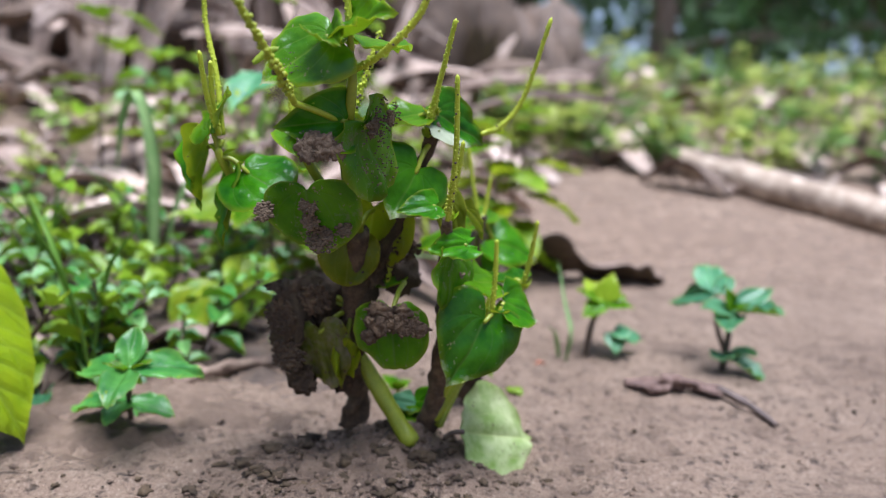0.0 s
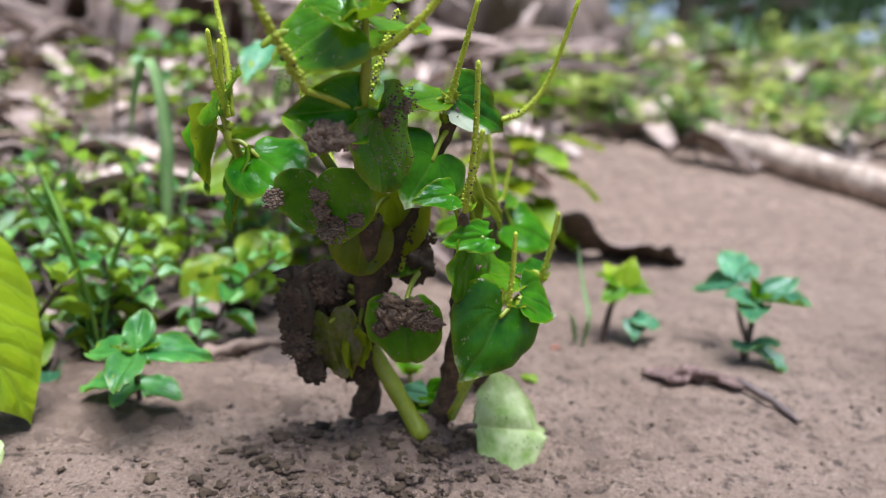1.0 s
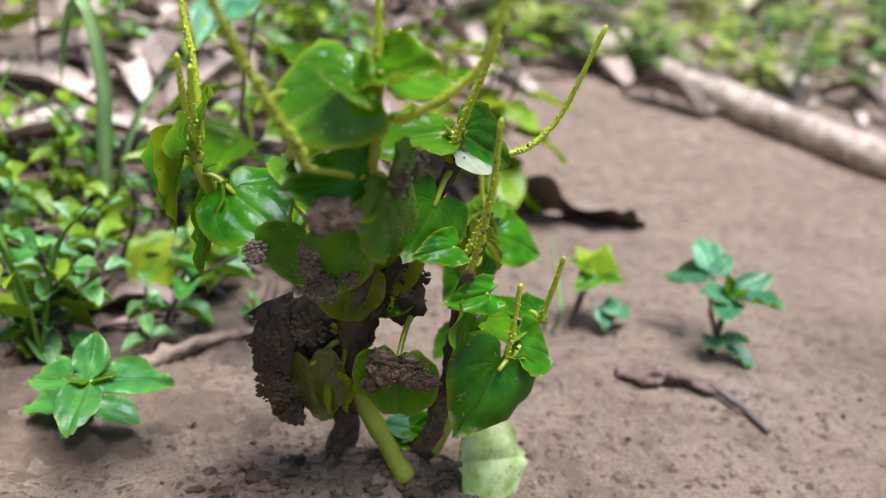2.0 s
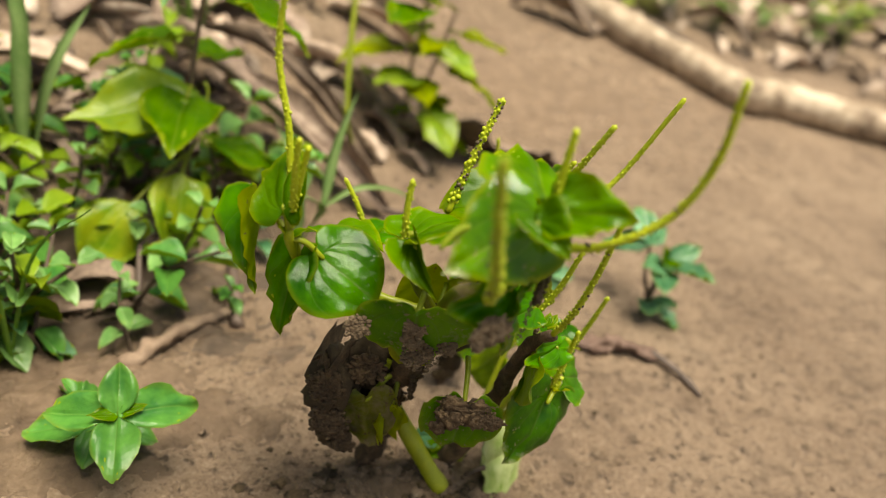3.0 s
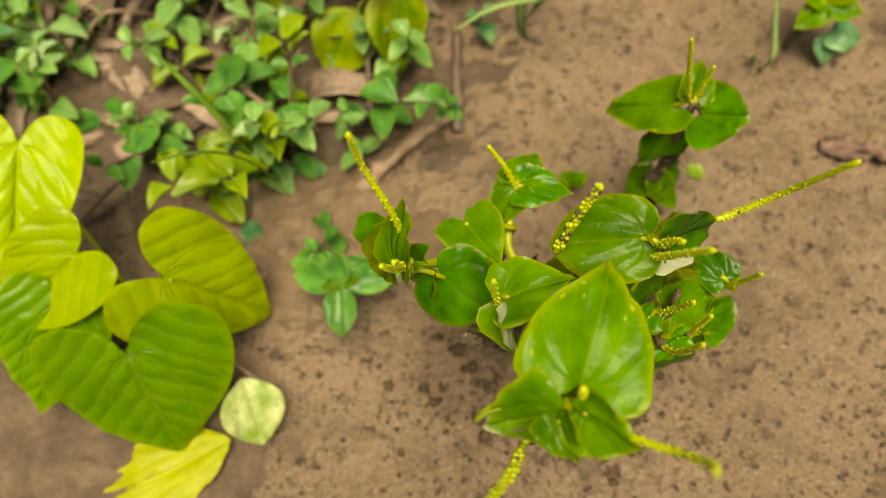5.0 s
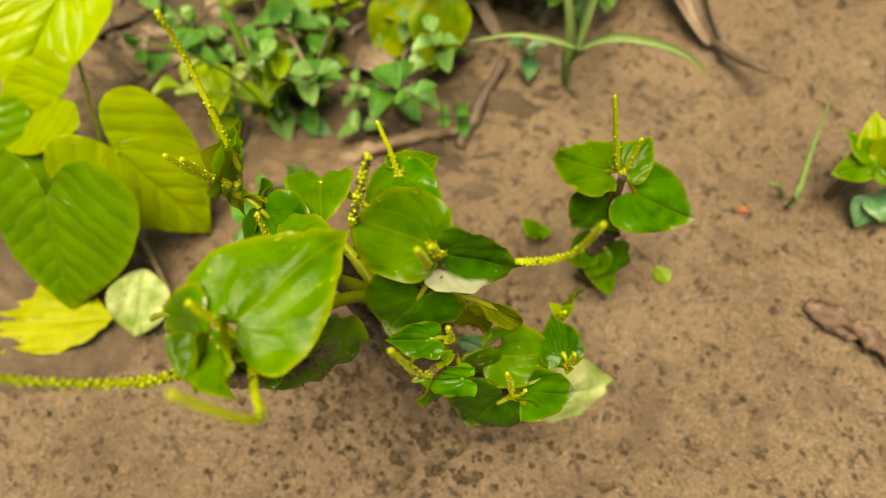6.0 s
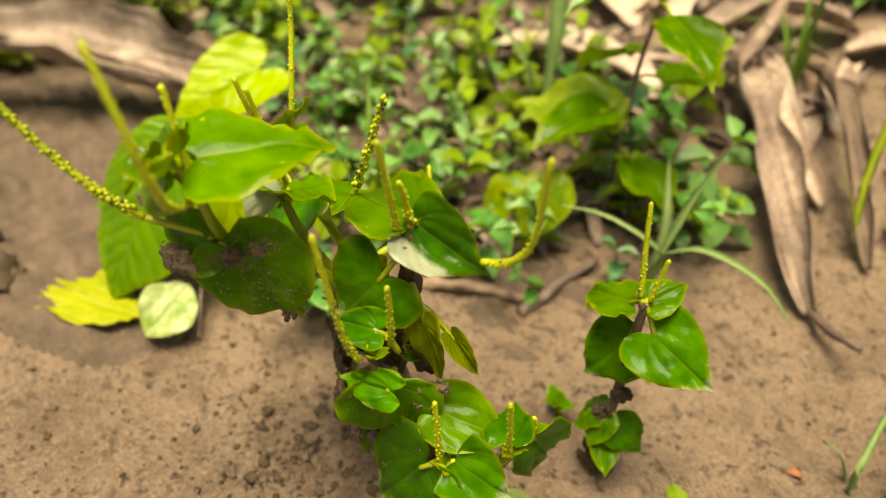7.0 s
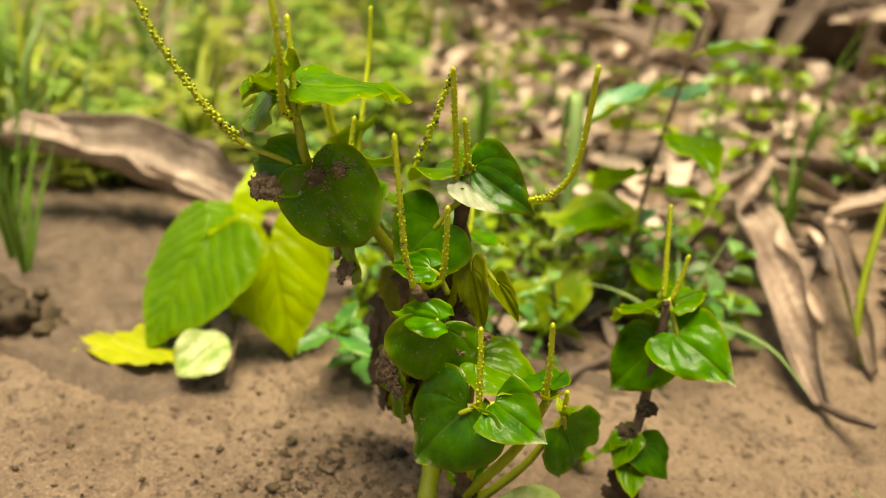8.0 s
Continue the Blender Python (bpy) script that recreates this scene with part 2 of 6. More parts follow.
LEAF_FADED = leaf_material("faded_fallen_leaf", (0.15, 0.25, 0.035), (0.46, 0.51, 0.26), (0.36, 0.41, 0.16), (0.20, 0.25, 0.05), 0.4, 0.22, 0.03, -0.04)
LEAF_TORN = leaf_material("yellow_dying_leaf", (0.24, 0.29, 0.010), (0.36, 0.38, 0.020), (0.42, 0.43, 0.06), (0.36, 0.32, 0.02), 0.5, 0.3, 0.05, 0.0, (0.30, 0.20, 0.08))
STEM = plain_material("pale_green_stem", [(0.3, (0.19, 0.25, 0.008)), (0.7, (0.34, 0.38, 0.018))], 220, 0.4, 0.0002, None, 0.2)
STEM_BROWN = plain_material("muddy_brown_stem", [(0.3, (0.040, 0.026, 0.017)), (0.55, (0.095, 0.062, 0.040)), (0.8, (0.17, 0.145, 0.04))], 300, 0.7)
SPIKE = plain_material("yellow_green_spike", [(0.3, (0.31, 0.40, 0.010)), (0.7, (0.50, 0.54, 0.03))], 500, 0.45, 0.0002, None, 0.25)
SEED_DARK = plain_material("dark_ripe_seed", [(0.3, (0.03, 0.02, 0.012)), (0.7, (0.09, 0.06, 0.03))], 500, 0.5)
MUD = plain_material("dried_mud", [(0.3, (0.034, 0.023, 0.012)), (0.5, (0.088, 0.061, 0.032)), (0.7, (0.18, 0.127, 0.070))], 420, 0.9, 0.0008, 2400, 0.0, 0.9)
# Mud tone darkened further to carry the shade among withered leaves.
MUD_DARK = plain_material("damp_mud_and_shade", [(0.3, (0.019, 0.011, 0.004)), (0.5, (0.047, 0.029, 0.012)), (0.7, (0.098, 0.064, 0.030))], 320, 0.8, 0.0008, 2000, 0.0, 0.9)
DEAD = plain_material("dry_brown_leaf", [(0.35, (0.10, 0.068, 0.052)), (0.5, (0.25, 0.178, 0.138)), (0.65, (0.44, 0.345, 0.275))], 60, 0.7, 0.0022, 420, 0.12)
DEAD_PALE = plain_material("bleached_dry_leaf", [(0.35, (0.18, 0.122, 0.092)), (0.5, (0.44, 0.330, 0.258)), (0.65, (0.70, 0.575, 0.475))], 60, 0.7, 0.0022, 420, 0.12)
DEAD_DARK = plain_material("rotted_dark_leaf", [(0.25, (0.045, 0.03, 0.022)), (0.5, (0.11, 0.075, 0.052)), (0.75, (0.24, 0.17, 0.12))], 70, 0.75, 0.0012, 500)
DEAD_BUFF = plain_material("buff_dry_sheath", [(0.35, (0.12, 0.085, 0.065)), (0.5, (0.28, 0.212, 0.165)), (0.65, (0.46, 0.37, 0.30))], 60, 0.7, 0.0022, 420, 0.1)
DEAD_RED = plain_material("red_brown_dead_leaf", [(0.3, (0.16, 0.05, 0.025)), (0.7, (0.30, 0.11, 0.05))], 200, 0.7)
DEAD_ROLL = plain_material("twisted_brown_leaf", [(0.3, (0.045, 0.022, 0.016)), (0.5, (0.13, 0.075, 0.055)), (0.7, (0.30, 0.20, 0.155))], 260, 0.7, 0.0012, 1200)
TWIG = plain_material("grey_brown_twig", [(0.25, (0.10, 0.065, 0.045)), (0.5, (0.22, 0.15, 0.105)), (0.75, (0.38, 0.28, 0.20))], 160, 0.8, 0.0008, 900)
TWIG_DARK = plain_material("dark_wet_twig", [(0.25, (0.03, 0.02, 0.016)), (0.55, (0.085, 0.058, 0.045)), (0.8, (0.16, 0.11, 0.085))], 160, 0.6, 0.0008, 900)
WOOD = plain_material("bleached_branch_wood", [(0.38, (0.15, 0.10, 0.065)), (0.5, (0.47, 0.365, 0.265)), (0.62, (0.70, 0.585, 0.46))], 30, 0.75, 0.003, 240)
GRASS = plain_material("grass_blade", [(0.3, (0.09, 0.22, 0.02)), (0.7, (0.22, 0.38, 0.05))], 90, 0.45, 0.0003, None, 0.35)
GRASS_YELLOW = plain_material("yellow_grass", [(0.3, (0.22, 0.32, 0.02)), (0.7, (0.42, 0.46, 0.05))], 60, 0.5, 0.0003, None, 0.35)
GRASS_PALE = plain_material("pale_grass_blade", [(0.3, (0.16, 0.30, 0.08)), (0.7, (0.34, 0.46, 0.18))], 90, 0.45, 0.0003, None, 0.35)
BARK = plain_material("tree_bark", [(0.3, (0.05, 0.038, 0.028)), (0.7, (0.14, 0.105, 0.08))], 12, 0.9, 0.02)
CANOPY = plain_material("tree_foliage", [(0.3, (0.02, 0.06, 0.015)), (0.7, (0.06, 0.14, 0.025))], 3, 0.5, 0.01, None, 0.3)
LEAF_FAR = plain_material("far_weed_leaf", [(0.35, (0.13, 0.25, 0.035)), (0.65, (0.28, 0.42, 0.08))], 60, 0.4, 0.0003, None, 0.4)
LEAF_FAR_YELLOW = plain_material("far_yellowish_weed_leaf", [(0.35, (0.27, 0.35, 0.045)), (0.65, (0.47, 0.52, 0.11))], 60, 0.4, 0.0003, None, 0.4)
LEAF_SLOPE = plain_material("slope_weed_leaf", [(0.35, (0.09, 0.18, 0.032)), (0.65, (0.23, 0.36, 0.08))], 60, 0.4, 0.0003, None, 0.35)
LEAF_SLOPE_YELLOW = plain_material("slope_yellowish_weed_leaf", [(0.35, (0.20, 0.26, 0.04)), (0.65, (0.40, 0.45, 0.10))], 60, 0.4, 0.0003, None, 0.35)
MUD_COAT = plain_material("mud_coating", [(0.3, (0.020, 0.011, 0.005)), (0.5, (0.072, 0.043, 0.021)), (0.7, (0.180, 0.117, 0.062))], 380, 0.8, 0.0014, 1500, 0.0, 1.0)
# Colours damp soil, and foot mud with the herb's shadow put into it.
MUD_DAMP_SHADE = plain_material("brown_mud_damp_and_shade", [(0.3, (0.070, 0.044, 0.026)), (0.5, (0.155, 0.102, 0.064)), (0.7, (0.260, 0.178, 0.118))], 130, 0.65, 0.0022, 900, 0.0, 1.0)
MUD_BED = plain_material("dark_soil_bed", [(0.3, (0.045, 0.029, 0.018)), (0.5, (0.105, 0.070, 0.046)), (0.7, (0.19, 0.132, 0.090))], 130, 0.6, 0.0022, 900, 0.0, 1.0)
LEAF_OLIVE = leaf_material("ageing_olive_leaf", (0.085, 0.125, 0.003), (0.175, 0.205, 0.006), (0.20, 0.23, 0.02), (0.24, 0.23, 0.008), 0.30, 0.42, 0.02)
LEAF_MUDDY = leaf_material("olive_leaf_smeared_with_mud", (0.035, 0.055, 0.003), (0.12, 0.13, 0.006), (0.13, 0.14, 0.02), (0.20, 0.19, 0.01), 0.4, 0.25, 0.07, 0.16, (0.05, 0.032, 0.018))
LEAF_WEED_YELLOW = leaf_material("yellow_green_weed_leaf", (0.15, 0.29, 0.010), (0.32, 0.45, 0.030), (0.30, 0.42, 0.06), (0.34, 0.42, 0.03), 0.40, 0.5, gloss=0.5, bows=())
MUD_CRUMB = plain_material("pebbly_mud_crumbs", [(0.3, (0.042, 0.028, 0.016)), (0.5, (0.110, 0.075, 0.045)), (0.7, (0.22, 0.160, 0.102))], 700, 0.9, 0.0005, 3000, 0.0, 0.9)

# ---- geometry helpers ----
class Shape:
    """Vertices, faces, material slots, and where wanted the leaf map and rim of each vertex."""

    def __init__(self):
        self.v, self.f, self.m, self.uv, self.rim = [], [], [], [], []

    def add(self, verts, faces, slot=0, uv=None, rim=None):
        base = len(self.v)
        self.v += [tuple(p) for p in verts]
        self.f += [tuple(base + i for i in f) for f in faces]
        self.m += [slot] * len(faces)
        self.uv += uv if uv else [(0.0, 0.0)] * len(verts)
        self.rim += rim if rim else [0.0] * len(verts)

    def mesh(self, name, mats):
        me = bpy.data.meshes.new(name)
        me.from_pydata(self.v, [], self.f)
        for m in mats:
            me.materials.append(m)
        me.polygons.foreach_set("material_index", self.m)
        me.polygons.foreach_set("use_smooth", [True] * len(self.f))
        if any(self.uv):
            layer = me.uv_layers.new(name="leaf_map")
            idx = np.empty(len(me.loops), dtype=np.int32)
            me.loops.foreach_get("vertex_index", idx)
            layer.data.foreach_set("uv", np.array(self.uv, dtype=np.float32)[idx].ravel())
            at = me.attributes.new("rim", "FLOAT", "POINT")
            at.data.foreach_set("value", np.array(self.rim, dtype=np.float32))
        me.update()
        return me


def part(name, shape, mats, parent=None, label=""):
    ob = new(name, shape.mesh(name, mats))
    if parent:
        ob.parent = parent
        ob.matrix_parent_inverse = parent.matrix_basis.inverted()
    return tagged(ob, label)


def thing(name, place, label, category, group="", kind=""):
    ob = new(name)
    ob.empty_display_size = 0.005
    ob.matrix_basis = Matrix.Translation(place)
    return tagged(ob, label, category, group, kind)


def spline(points, n):
    """n points along a smooth curve through the given ones."""
    pts = [Vector(p) for p in points]
    if len(pts) == 2:
        return [pts[0].lerp(pts[1], i / (n - 1)) for i in range(n)]
    out = []
    for i in range(n):
        x = i / (n - 1) * (len(pts) - 1)
        k = min(int(x), len(pts) - 2)
        t = x - k
        p1, p2 = pts[k], pts[k + 1]
        p0 = pts[k - 1] if k else p1 * 2 - p2
        p3 = pts[k + 2] if k + 2 < len(pts) else p2 * 2 - p1
        out.append(0.5 * (2 * p1 + (p2 - p0) * t + (2 * p0 - 5 * p1 + 4 * p2 - p3) * t * t + (3 * p1 - p0 - 3 * p2 + p3) * t ** 3))
    return out


def tube(shape, points, r0, r1, n=14, sides=9, slot=0, rough=0.08, seed=0, tip=True):
    """A round stem along the points, from radius r0 to r1, uneven, with closed ends."""
    path = spline(points, n)
    up = Vector((0.31, 0.22, 0.92))
    verts, faces = [], []
    for i, p in enumerate(path):
        d = (path[min(i + 1, n - 1)] - path[max(i - 1, 0)]).normalized()
        a = d.cross(up)
        a = a.normalized() if a.length > 0.05 else d.cross(Vector((1, 0, 0))).normalized()
        b = d.cross(a)
        r = r0 + (r1 - r0) * i / (n - 1)
        for k in range(sides):
            w = math.tau * k / sides
            q = r * (1 + rough * noise.noise(Vector((p.x * 300 + seed, p.y * 300 + math.cos(w), p.z * 300 + math.sin(w)))))
            verts.append(p + (a * math.cos(w) + b * math.sin(w)) * q)
    for i in range(n - 1):
        for k in range(sides):
            k2 = (k + 1) % sides
            faces.append((i * sides + k, i * sides + k2, (i + 1) * sides + k2, (i + 1) * sides + k))
    d0, d1 = (path[0] - path[1]).normalized(), (path[-1] - path[-2]).normalized()
    verts += [path[0] + d0 * r0 * 0.5, path[-1] + d1 * r1 * (1.2 if tip else 0.2)]
    for k in range(sides):
        k2 = (k + 1) % sides
        faces.append((len(verts) - 2, k2, k))
        faces.append((len(verts) - 1, (n - 1) * sides + k, (n - 1) * sides + k2))
    shape.add(verts, faces, slot)


OCTA_V = [(1, 0, 0), (-1, 0, 0), (0, 1, 0), (0, -1, 0), (0, 0, 1), (0, 0, -1)]
OCTA_F = [(0, 2, 4), (2, 1, 4), (1, 3, 4), (3, 0, 4), (2, 0, 5), (1, 2, 5), (3, 1, 5), (0, 3, 5)]


def ball_template(levels):
    verts, faces = [Vector(v) for v in OCTA_V], OCTA_F
    for _ in range(levels):
        cache, out = {}, []

        def mid(a, b):
            key = (min(a, b), max(a, b))
            if key not in cache:
                cache[key] = len(verts)
                verts.append((verts[a] + verts[b]).normalized())
            return cache[key]

        for a, b, c in faces:
            ab, bc, ca = mid(a, b), mid(b, c), mid(c, a)
            out += [(a, ab, ca), (ab, b, bc), (ca, bc, c), (ab, bc, ca)]
        faces = out
    return verts, faces


BALLS = [ball_template(k) for k in range(4)]


def lump(shape, centre, radii, level=2, rough=0.3, freq=1.5, slot=0, seed=0.0, turn=None):
    """A stone-like or clod-like lump."""
    verts, faces = BALLS[level]
    c = Vector(centre)
    out = []
    for v in verts:
        k = 1 + rough * noise.noise(v * freq + Vector((seed, seed * 1.7, -seed))) + rough * 0.5 * noise.noise(v * freq * 2.7 + Vector((seed, 3, seed)))
        p = Vector((v.x * radii[0], v.y * radii[1], v.z * radii[2])) * k
        out.append(c + (turn @ p if turn else p))
    shape.add(out, faces, slot)


HEART = [(1.0, 0.0), (0.94, 0.07), (0.84, 0.24), (0.68, 0.52), (0.48, 0.80), (0.24, 0.97), (0.0, 1.0), (-0.17, 0.86), (-0.25, 0.58), (-0.23, 0.32), (-0.13, 0.12), (-0.02, 0.02)]
OVAL = [(1.0, 0.0), (0.95, 0.08), (0.85, 0.28), (0.70, 0.58), (0.52, 0.86), (0.34, 1.0), (0.18, 0.88), (0.07, 0.55), (0.01, 0.22), (-0.01, 0.10), (-0.01, 0.05), (-0.005, 0.01)]
ELLIPSE = [(1.0, 0.0), (0.97, 0.14), (0.90, 0.38), (0.78, 0.68), (0.62, 0.92), (0.46, 1.0), (0.30, 0.90), (0.16, 0.64), (0.06, 0.34), (0.01, 0.14), (-0.005, 0.06), (-0.005, 0.01)]
ROUND = [(1.0, 0.0), (0.97, 0.18), (0.88, 0.46), (0.72, 0.74), (0.50, 0.95), (0.25, 1.0), (0.0, 0.92), (-0.13, 0.74), (-0.20, 0.50), (-0.19, 0.28), (-0.11, 0.11), (-0.02, 0.02)]


def blade(shape, S, T, face, width=0.5, outline=HEART, cup=0.10, droop=0.10, fold=0.0, wave=0.09, thick=0.00035, lobe=0.85, seed=0.0, steps=26, rings=(0.14, 0.32, 0.52, 0.72, 0.88, 0.97, 1.0), under=1, notch=0.0, quilt=0.004):
    """A leaf blade from where its stalk joins (S) to its tip (T). face: the way its upper side looks. width: half its breadth by its length."""
    S, T = Vector(S), Vector(T)
    u = T - S
    L = u.length
    u.normalize()
    n = Vector(face)
    n = (n - u * n.dot(u)).normalized()
    v = n.cross(u)
    half = [Vector((a * (lobe if a < 0 else 1), b, 0)) for a, b in outline]
    half = spline(half, steps)
    ring = half[:-1] + [Vector((p.x, -p.y, 0)) for p in reversed(half[1:])]
    count = len(ring)
    top, uvs, rim, low = [], [], [], []

    def lift(a, b, r):
        h = cup * b * b - droop * a * abs(a) + fold * abs(b)
        h += wave * noise.noise(Vector((a * 2.2 + seed, b * 2.2, seed * 1.3))) + wave * 1.2 * r ** 3 * noise.noise(Vector((a * 5 + seed, b * 5, 7.7)))
        h -= 0.02 * math.exp(-(b / 0.06) ** 2) * max(0.0, a)
        if 0.02 < a < 0.98:
            bow = 0.8 * math.sqrt(a * (1 - a))
            h += quilt * abs(math.sin(math.pi * min(abs(b) / bow, 2.5))) * min(1.0, 6 * a) * (1 - r ** 5)
        return h * L

    for r in (0.0, *rings):
        for p in ring if r else ring[:1]:
            a, b = p.x * r, p.y * r
            if notch and r > 0.6:
                bite = max(0.0, noise.noise(Vector((p.x * 5.5 + seed, p.y * 5.5, 2.0))) + 0.4 * noise.noise(Vector((p.x * 13 + seed, p.y * 13, 5.0))) - 0.05) * notch
                a, b = a * (1 - bite), b * (1 - bite)
            h = lift(a, b, r)
            at = S + u * (a * L) + v * (b * width * L)
            edge = math.sqrt(max(0.0, 1 - r ** 6))
            top.append(at + n * (h + thick * 0.5 * edge))
            low.append(at + n * (h - thick * 0.5 * edge))
            uvs.append((a, b))
            rim.append(0.0 if r < 0.93 else (0.6 if r < 0.99 else 1.0))
    faces = [(0, 1 + k, 1 + (k + 1) % count) for k in range(count)]
    for i in range(len(rings) - 1):
        a, b = 1 + i * count, 1 + (i + 1) * count
        faces += [(a + k, b + k, b + (k + 1) % count, a + (k + 1) % count) for k in range(count)]
    flip = (top[faces[5][1]] - top[0]).cross(top[faces[5][2]] - top[0]).dot(n) < 0
    up_faces = [tuple(reversed(f)) for f in faces] if flip else faces
    shape.add(top, up_faces, 0, uvs, rim)
    shape.add(low, [tuple(reversed(f)) for f in up_faces], under, uvs, rim)


def spike(shape, points, r=0.00075, seeds=70, seed_r=0.00042, bare=0.12, tail=0.5, dark=0.0, rng=random.Random(5)):
    """A flower spike: a thin tapering rod set all round with seed beads, sparser and larger towards its base."""
    n = 30
    tube(shape, points, r * 1.0, r * 0.75, n, 9, 0, 0.12, 1.0)
    path = spline(points, n)
    for i in range(seeds):
        q = bare + (1 - bare) * (i + rng.random()) / seeds
        x = q * (n - 1)
        k = min(int(x), n - 2)
        p = path[k].lerp(path[k + 1], x - k)
        d = (path[k + 1] - path[k]).normalized()
        a = d.cross(Vector((0.3, 0.5, 0.8))).normalized()
        b = d.cross(a)
        w = i * 2.4 + rng.random() * 0.5
        size = seed_r * (1.35 - tail * q) * (0.6 + 0.75 * rng.random() ** 2)
        rr = (r * (1 - 0.25 * q)) * 0.95 + size * 0.15
        lump(shape, p + (a * math.cos(w) + b * math.sin(w)) * rr, (size,) * 3, 1, 0.15, 1.5, 1 if rng.random() < dark else 0, i * 0.7)


def mud_patch(shape, centre, face, radius, count, size, rng, slot=0):
    """Crumbs of dried mud stuck in a patch on a surface."""
    c, n = Vector(centre), Vector(face).normalized()
    a = n.cross(Vector((0.2, 0.4, 0.9))).normalized()
    b = n.cross(a)
    for i in range(count):
        w, q = rng.random() * math.tau, radius * math.sqrt(rng.random()) * (0.5 + 0.5 * rng.random())
        s = size * (0.45 + rng.random())
        lump(shape, c + a * (q * math.cos(w)) + b * (q * math.sin(w)) + n * s * 0.25, (s, s * 0.9, s * 0.7), 1, 0.5, 1.7, slot, rng.random() * 90)


def dead_strip(points, width, curl, seed, mat, twist=0.0, n=26, m=9, thick=0.0005, wavy=0.25, up=(0, 0, 1)):
    """A dry leaf: a strip along the points, rolled across and rippled along its edges."""
    path = spline(points, n)
    s = Shape()
    verts = [[], []]
    for i, p in enumerate(path):
        d = (path[min(i + 1, n - 1)] - path[max(i - 1, 0)]).normalized()
        a = d.cross(Vector(up)).normalized()
        nn = a.cross(d).normalized()
        t = i / (n - 1)
        a = Matrix.Rotation(twist * (t - 0.5), 3, d) @ a
        nn = Matrix.Rotation(twist * (t - 0.5), 3, d) @ nn
        w = width * 0.5 * (math.sin(math.pi * (0.06 + 0.90 * t)) ** 0.6) * (1 + wavy * noise.noise(Vector((t * 5 + seed, seed, 0))))
        for j in range(m):
            q = 2 * j / (m - 1) - 1
            ang = q * curl
            off = (a * (math.sin(ang) / curl) + nn * ((1 - math.cos(ang)) / curl)) * w if curl > 0.05 else a * q * w
            off += nn * width * 0.10 * wavy * 2 * abs(q) * noise.noise(Vector((t * 9 + seed, q * 1.5, seed)))
            off += nn * width * 0.014 * math.sin(q * 13 + 4 * noise.noise(Vector((t * 4, seed, 1)))) if m > 12 else Vector((0, 0, 0))
            off += nn * width * (0.09 if m > 12 else 0.05) * wavy * noise.noise(Vector((t * 6 + seed, q * 6, seed * 2.0)))
            for side in (0, 1):
                verts[side].append(p + off + nn * thick * (0.5 - side))
    faces = [(i * m + j, i * m + j + 1, (i + 1) * m + j + 1, (i + 1) * m + j) for i in range(n - 1) for j in range(m - 1)]
    rimf = []
    N = n * m
    loop = [j for j in range(m)] + [i * m + m - 1 for i in range(1, n)] + [(n - 1) * m + j for j in range(m - 2, -1, -1)] + [i * m for i in range(n - 2, 0, -1)]
    for k in range(len(loop)):
        a, b = loop[k], loop[(k + 1) % len(loop)]
        rimf.append((a, a + N, b + N, b))
    s.add(verts[0] + verts[1], faces + [tuple(N + i for i in reversed(f)) for f in faces] + rimf)
    return s


def soft_rise(x, k=0.03):
    return k * math.log1p(math.exp(max(-40.0, min(40.0, x / k))))


def ground_height(x, y):
    """The lie of the land: level near the herb, rising as a slope behind it."""
    bare = 1 / (1 + math.exp(max(-40.0, min(40.0, (0.04 - x) / 0.02))))
    d = soft_rise(y - 0.25 - 0.11 * bare, 0.025)
    far = 6.0 * (1 - math.exp(-0.16 * d / 6.0)) + 0.022 * (1 - bare) * (1 - math.exp(-d / 0.08))
    side = 0.10 * 1.2 * (1 - math.exp(-soft_rise(-x - 0.16, 0.03) / 1.2))
    z = far + side
    z += 0.0085 * math.exp(-((x + 0.004) ** 2 + (y - 0.143) ** 2) / 0.00016)
    z += 0.0045 * math.exp(-((x + 0.022) ** 2 + (y - 0.138) ** 2) / 0.0004)
    near = math.exp(-((x * x + (y - 0.15) ** 2) / 0.5))
    p = Vector((x, y, 0))
    z += 0.0020 * noise.noise(p * 28) + (0.0022 * noise.noise(p * 85 + Vector((3, 1, 0))) + 0.0015 * noise.noise(p * 210)) * near
    z += 0.012 * noise.noise(p * 5 + Vector((9, 2, 0))) * (1 - near)
    return z

# ---- ground ----
def spread(n, reach, k, centre):
    """Coordinates packed round a centre and widening out to the horizon."""
    return [centre + reach * math.sinh(k * (2 * i / (n - 1) - 1)) / math.sinh(k) for i in range(n)]


def build_ground():
    nx, ny = 330, 330
    xs, ys = spread(nx, 900, 11.2, -0.01), spread(ny, 900, 11.2, 0.15)
    verts = [(x, y, ground_height(x, y) if abs(x) < 60 and abs(y) < 60 else ground_height(max(-60, min(60, x)), max(-60, min(60, y)))) for y in ys for x in xs]
    faces = [(j * nx + i, j * nx + i + 1, (j + 1) * nx + i + 1, (j + 1) * nx + i) for j in range(ny - 1) for i in range(nx - 1)]
    s = Shape()
    s.add(verts, faces)
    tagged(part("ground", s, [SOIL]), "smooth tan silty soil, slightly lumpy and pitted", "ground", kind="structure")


build_ground()


def on_ground(x, y, lift=0.0):
    return Vector((x, y, ground_height(x, y) + lift))


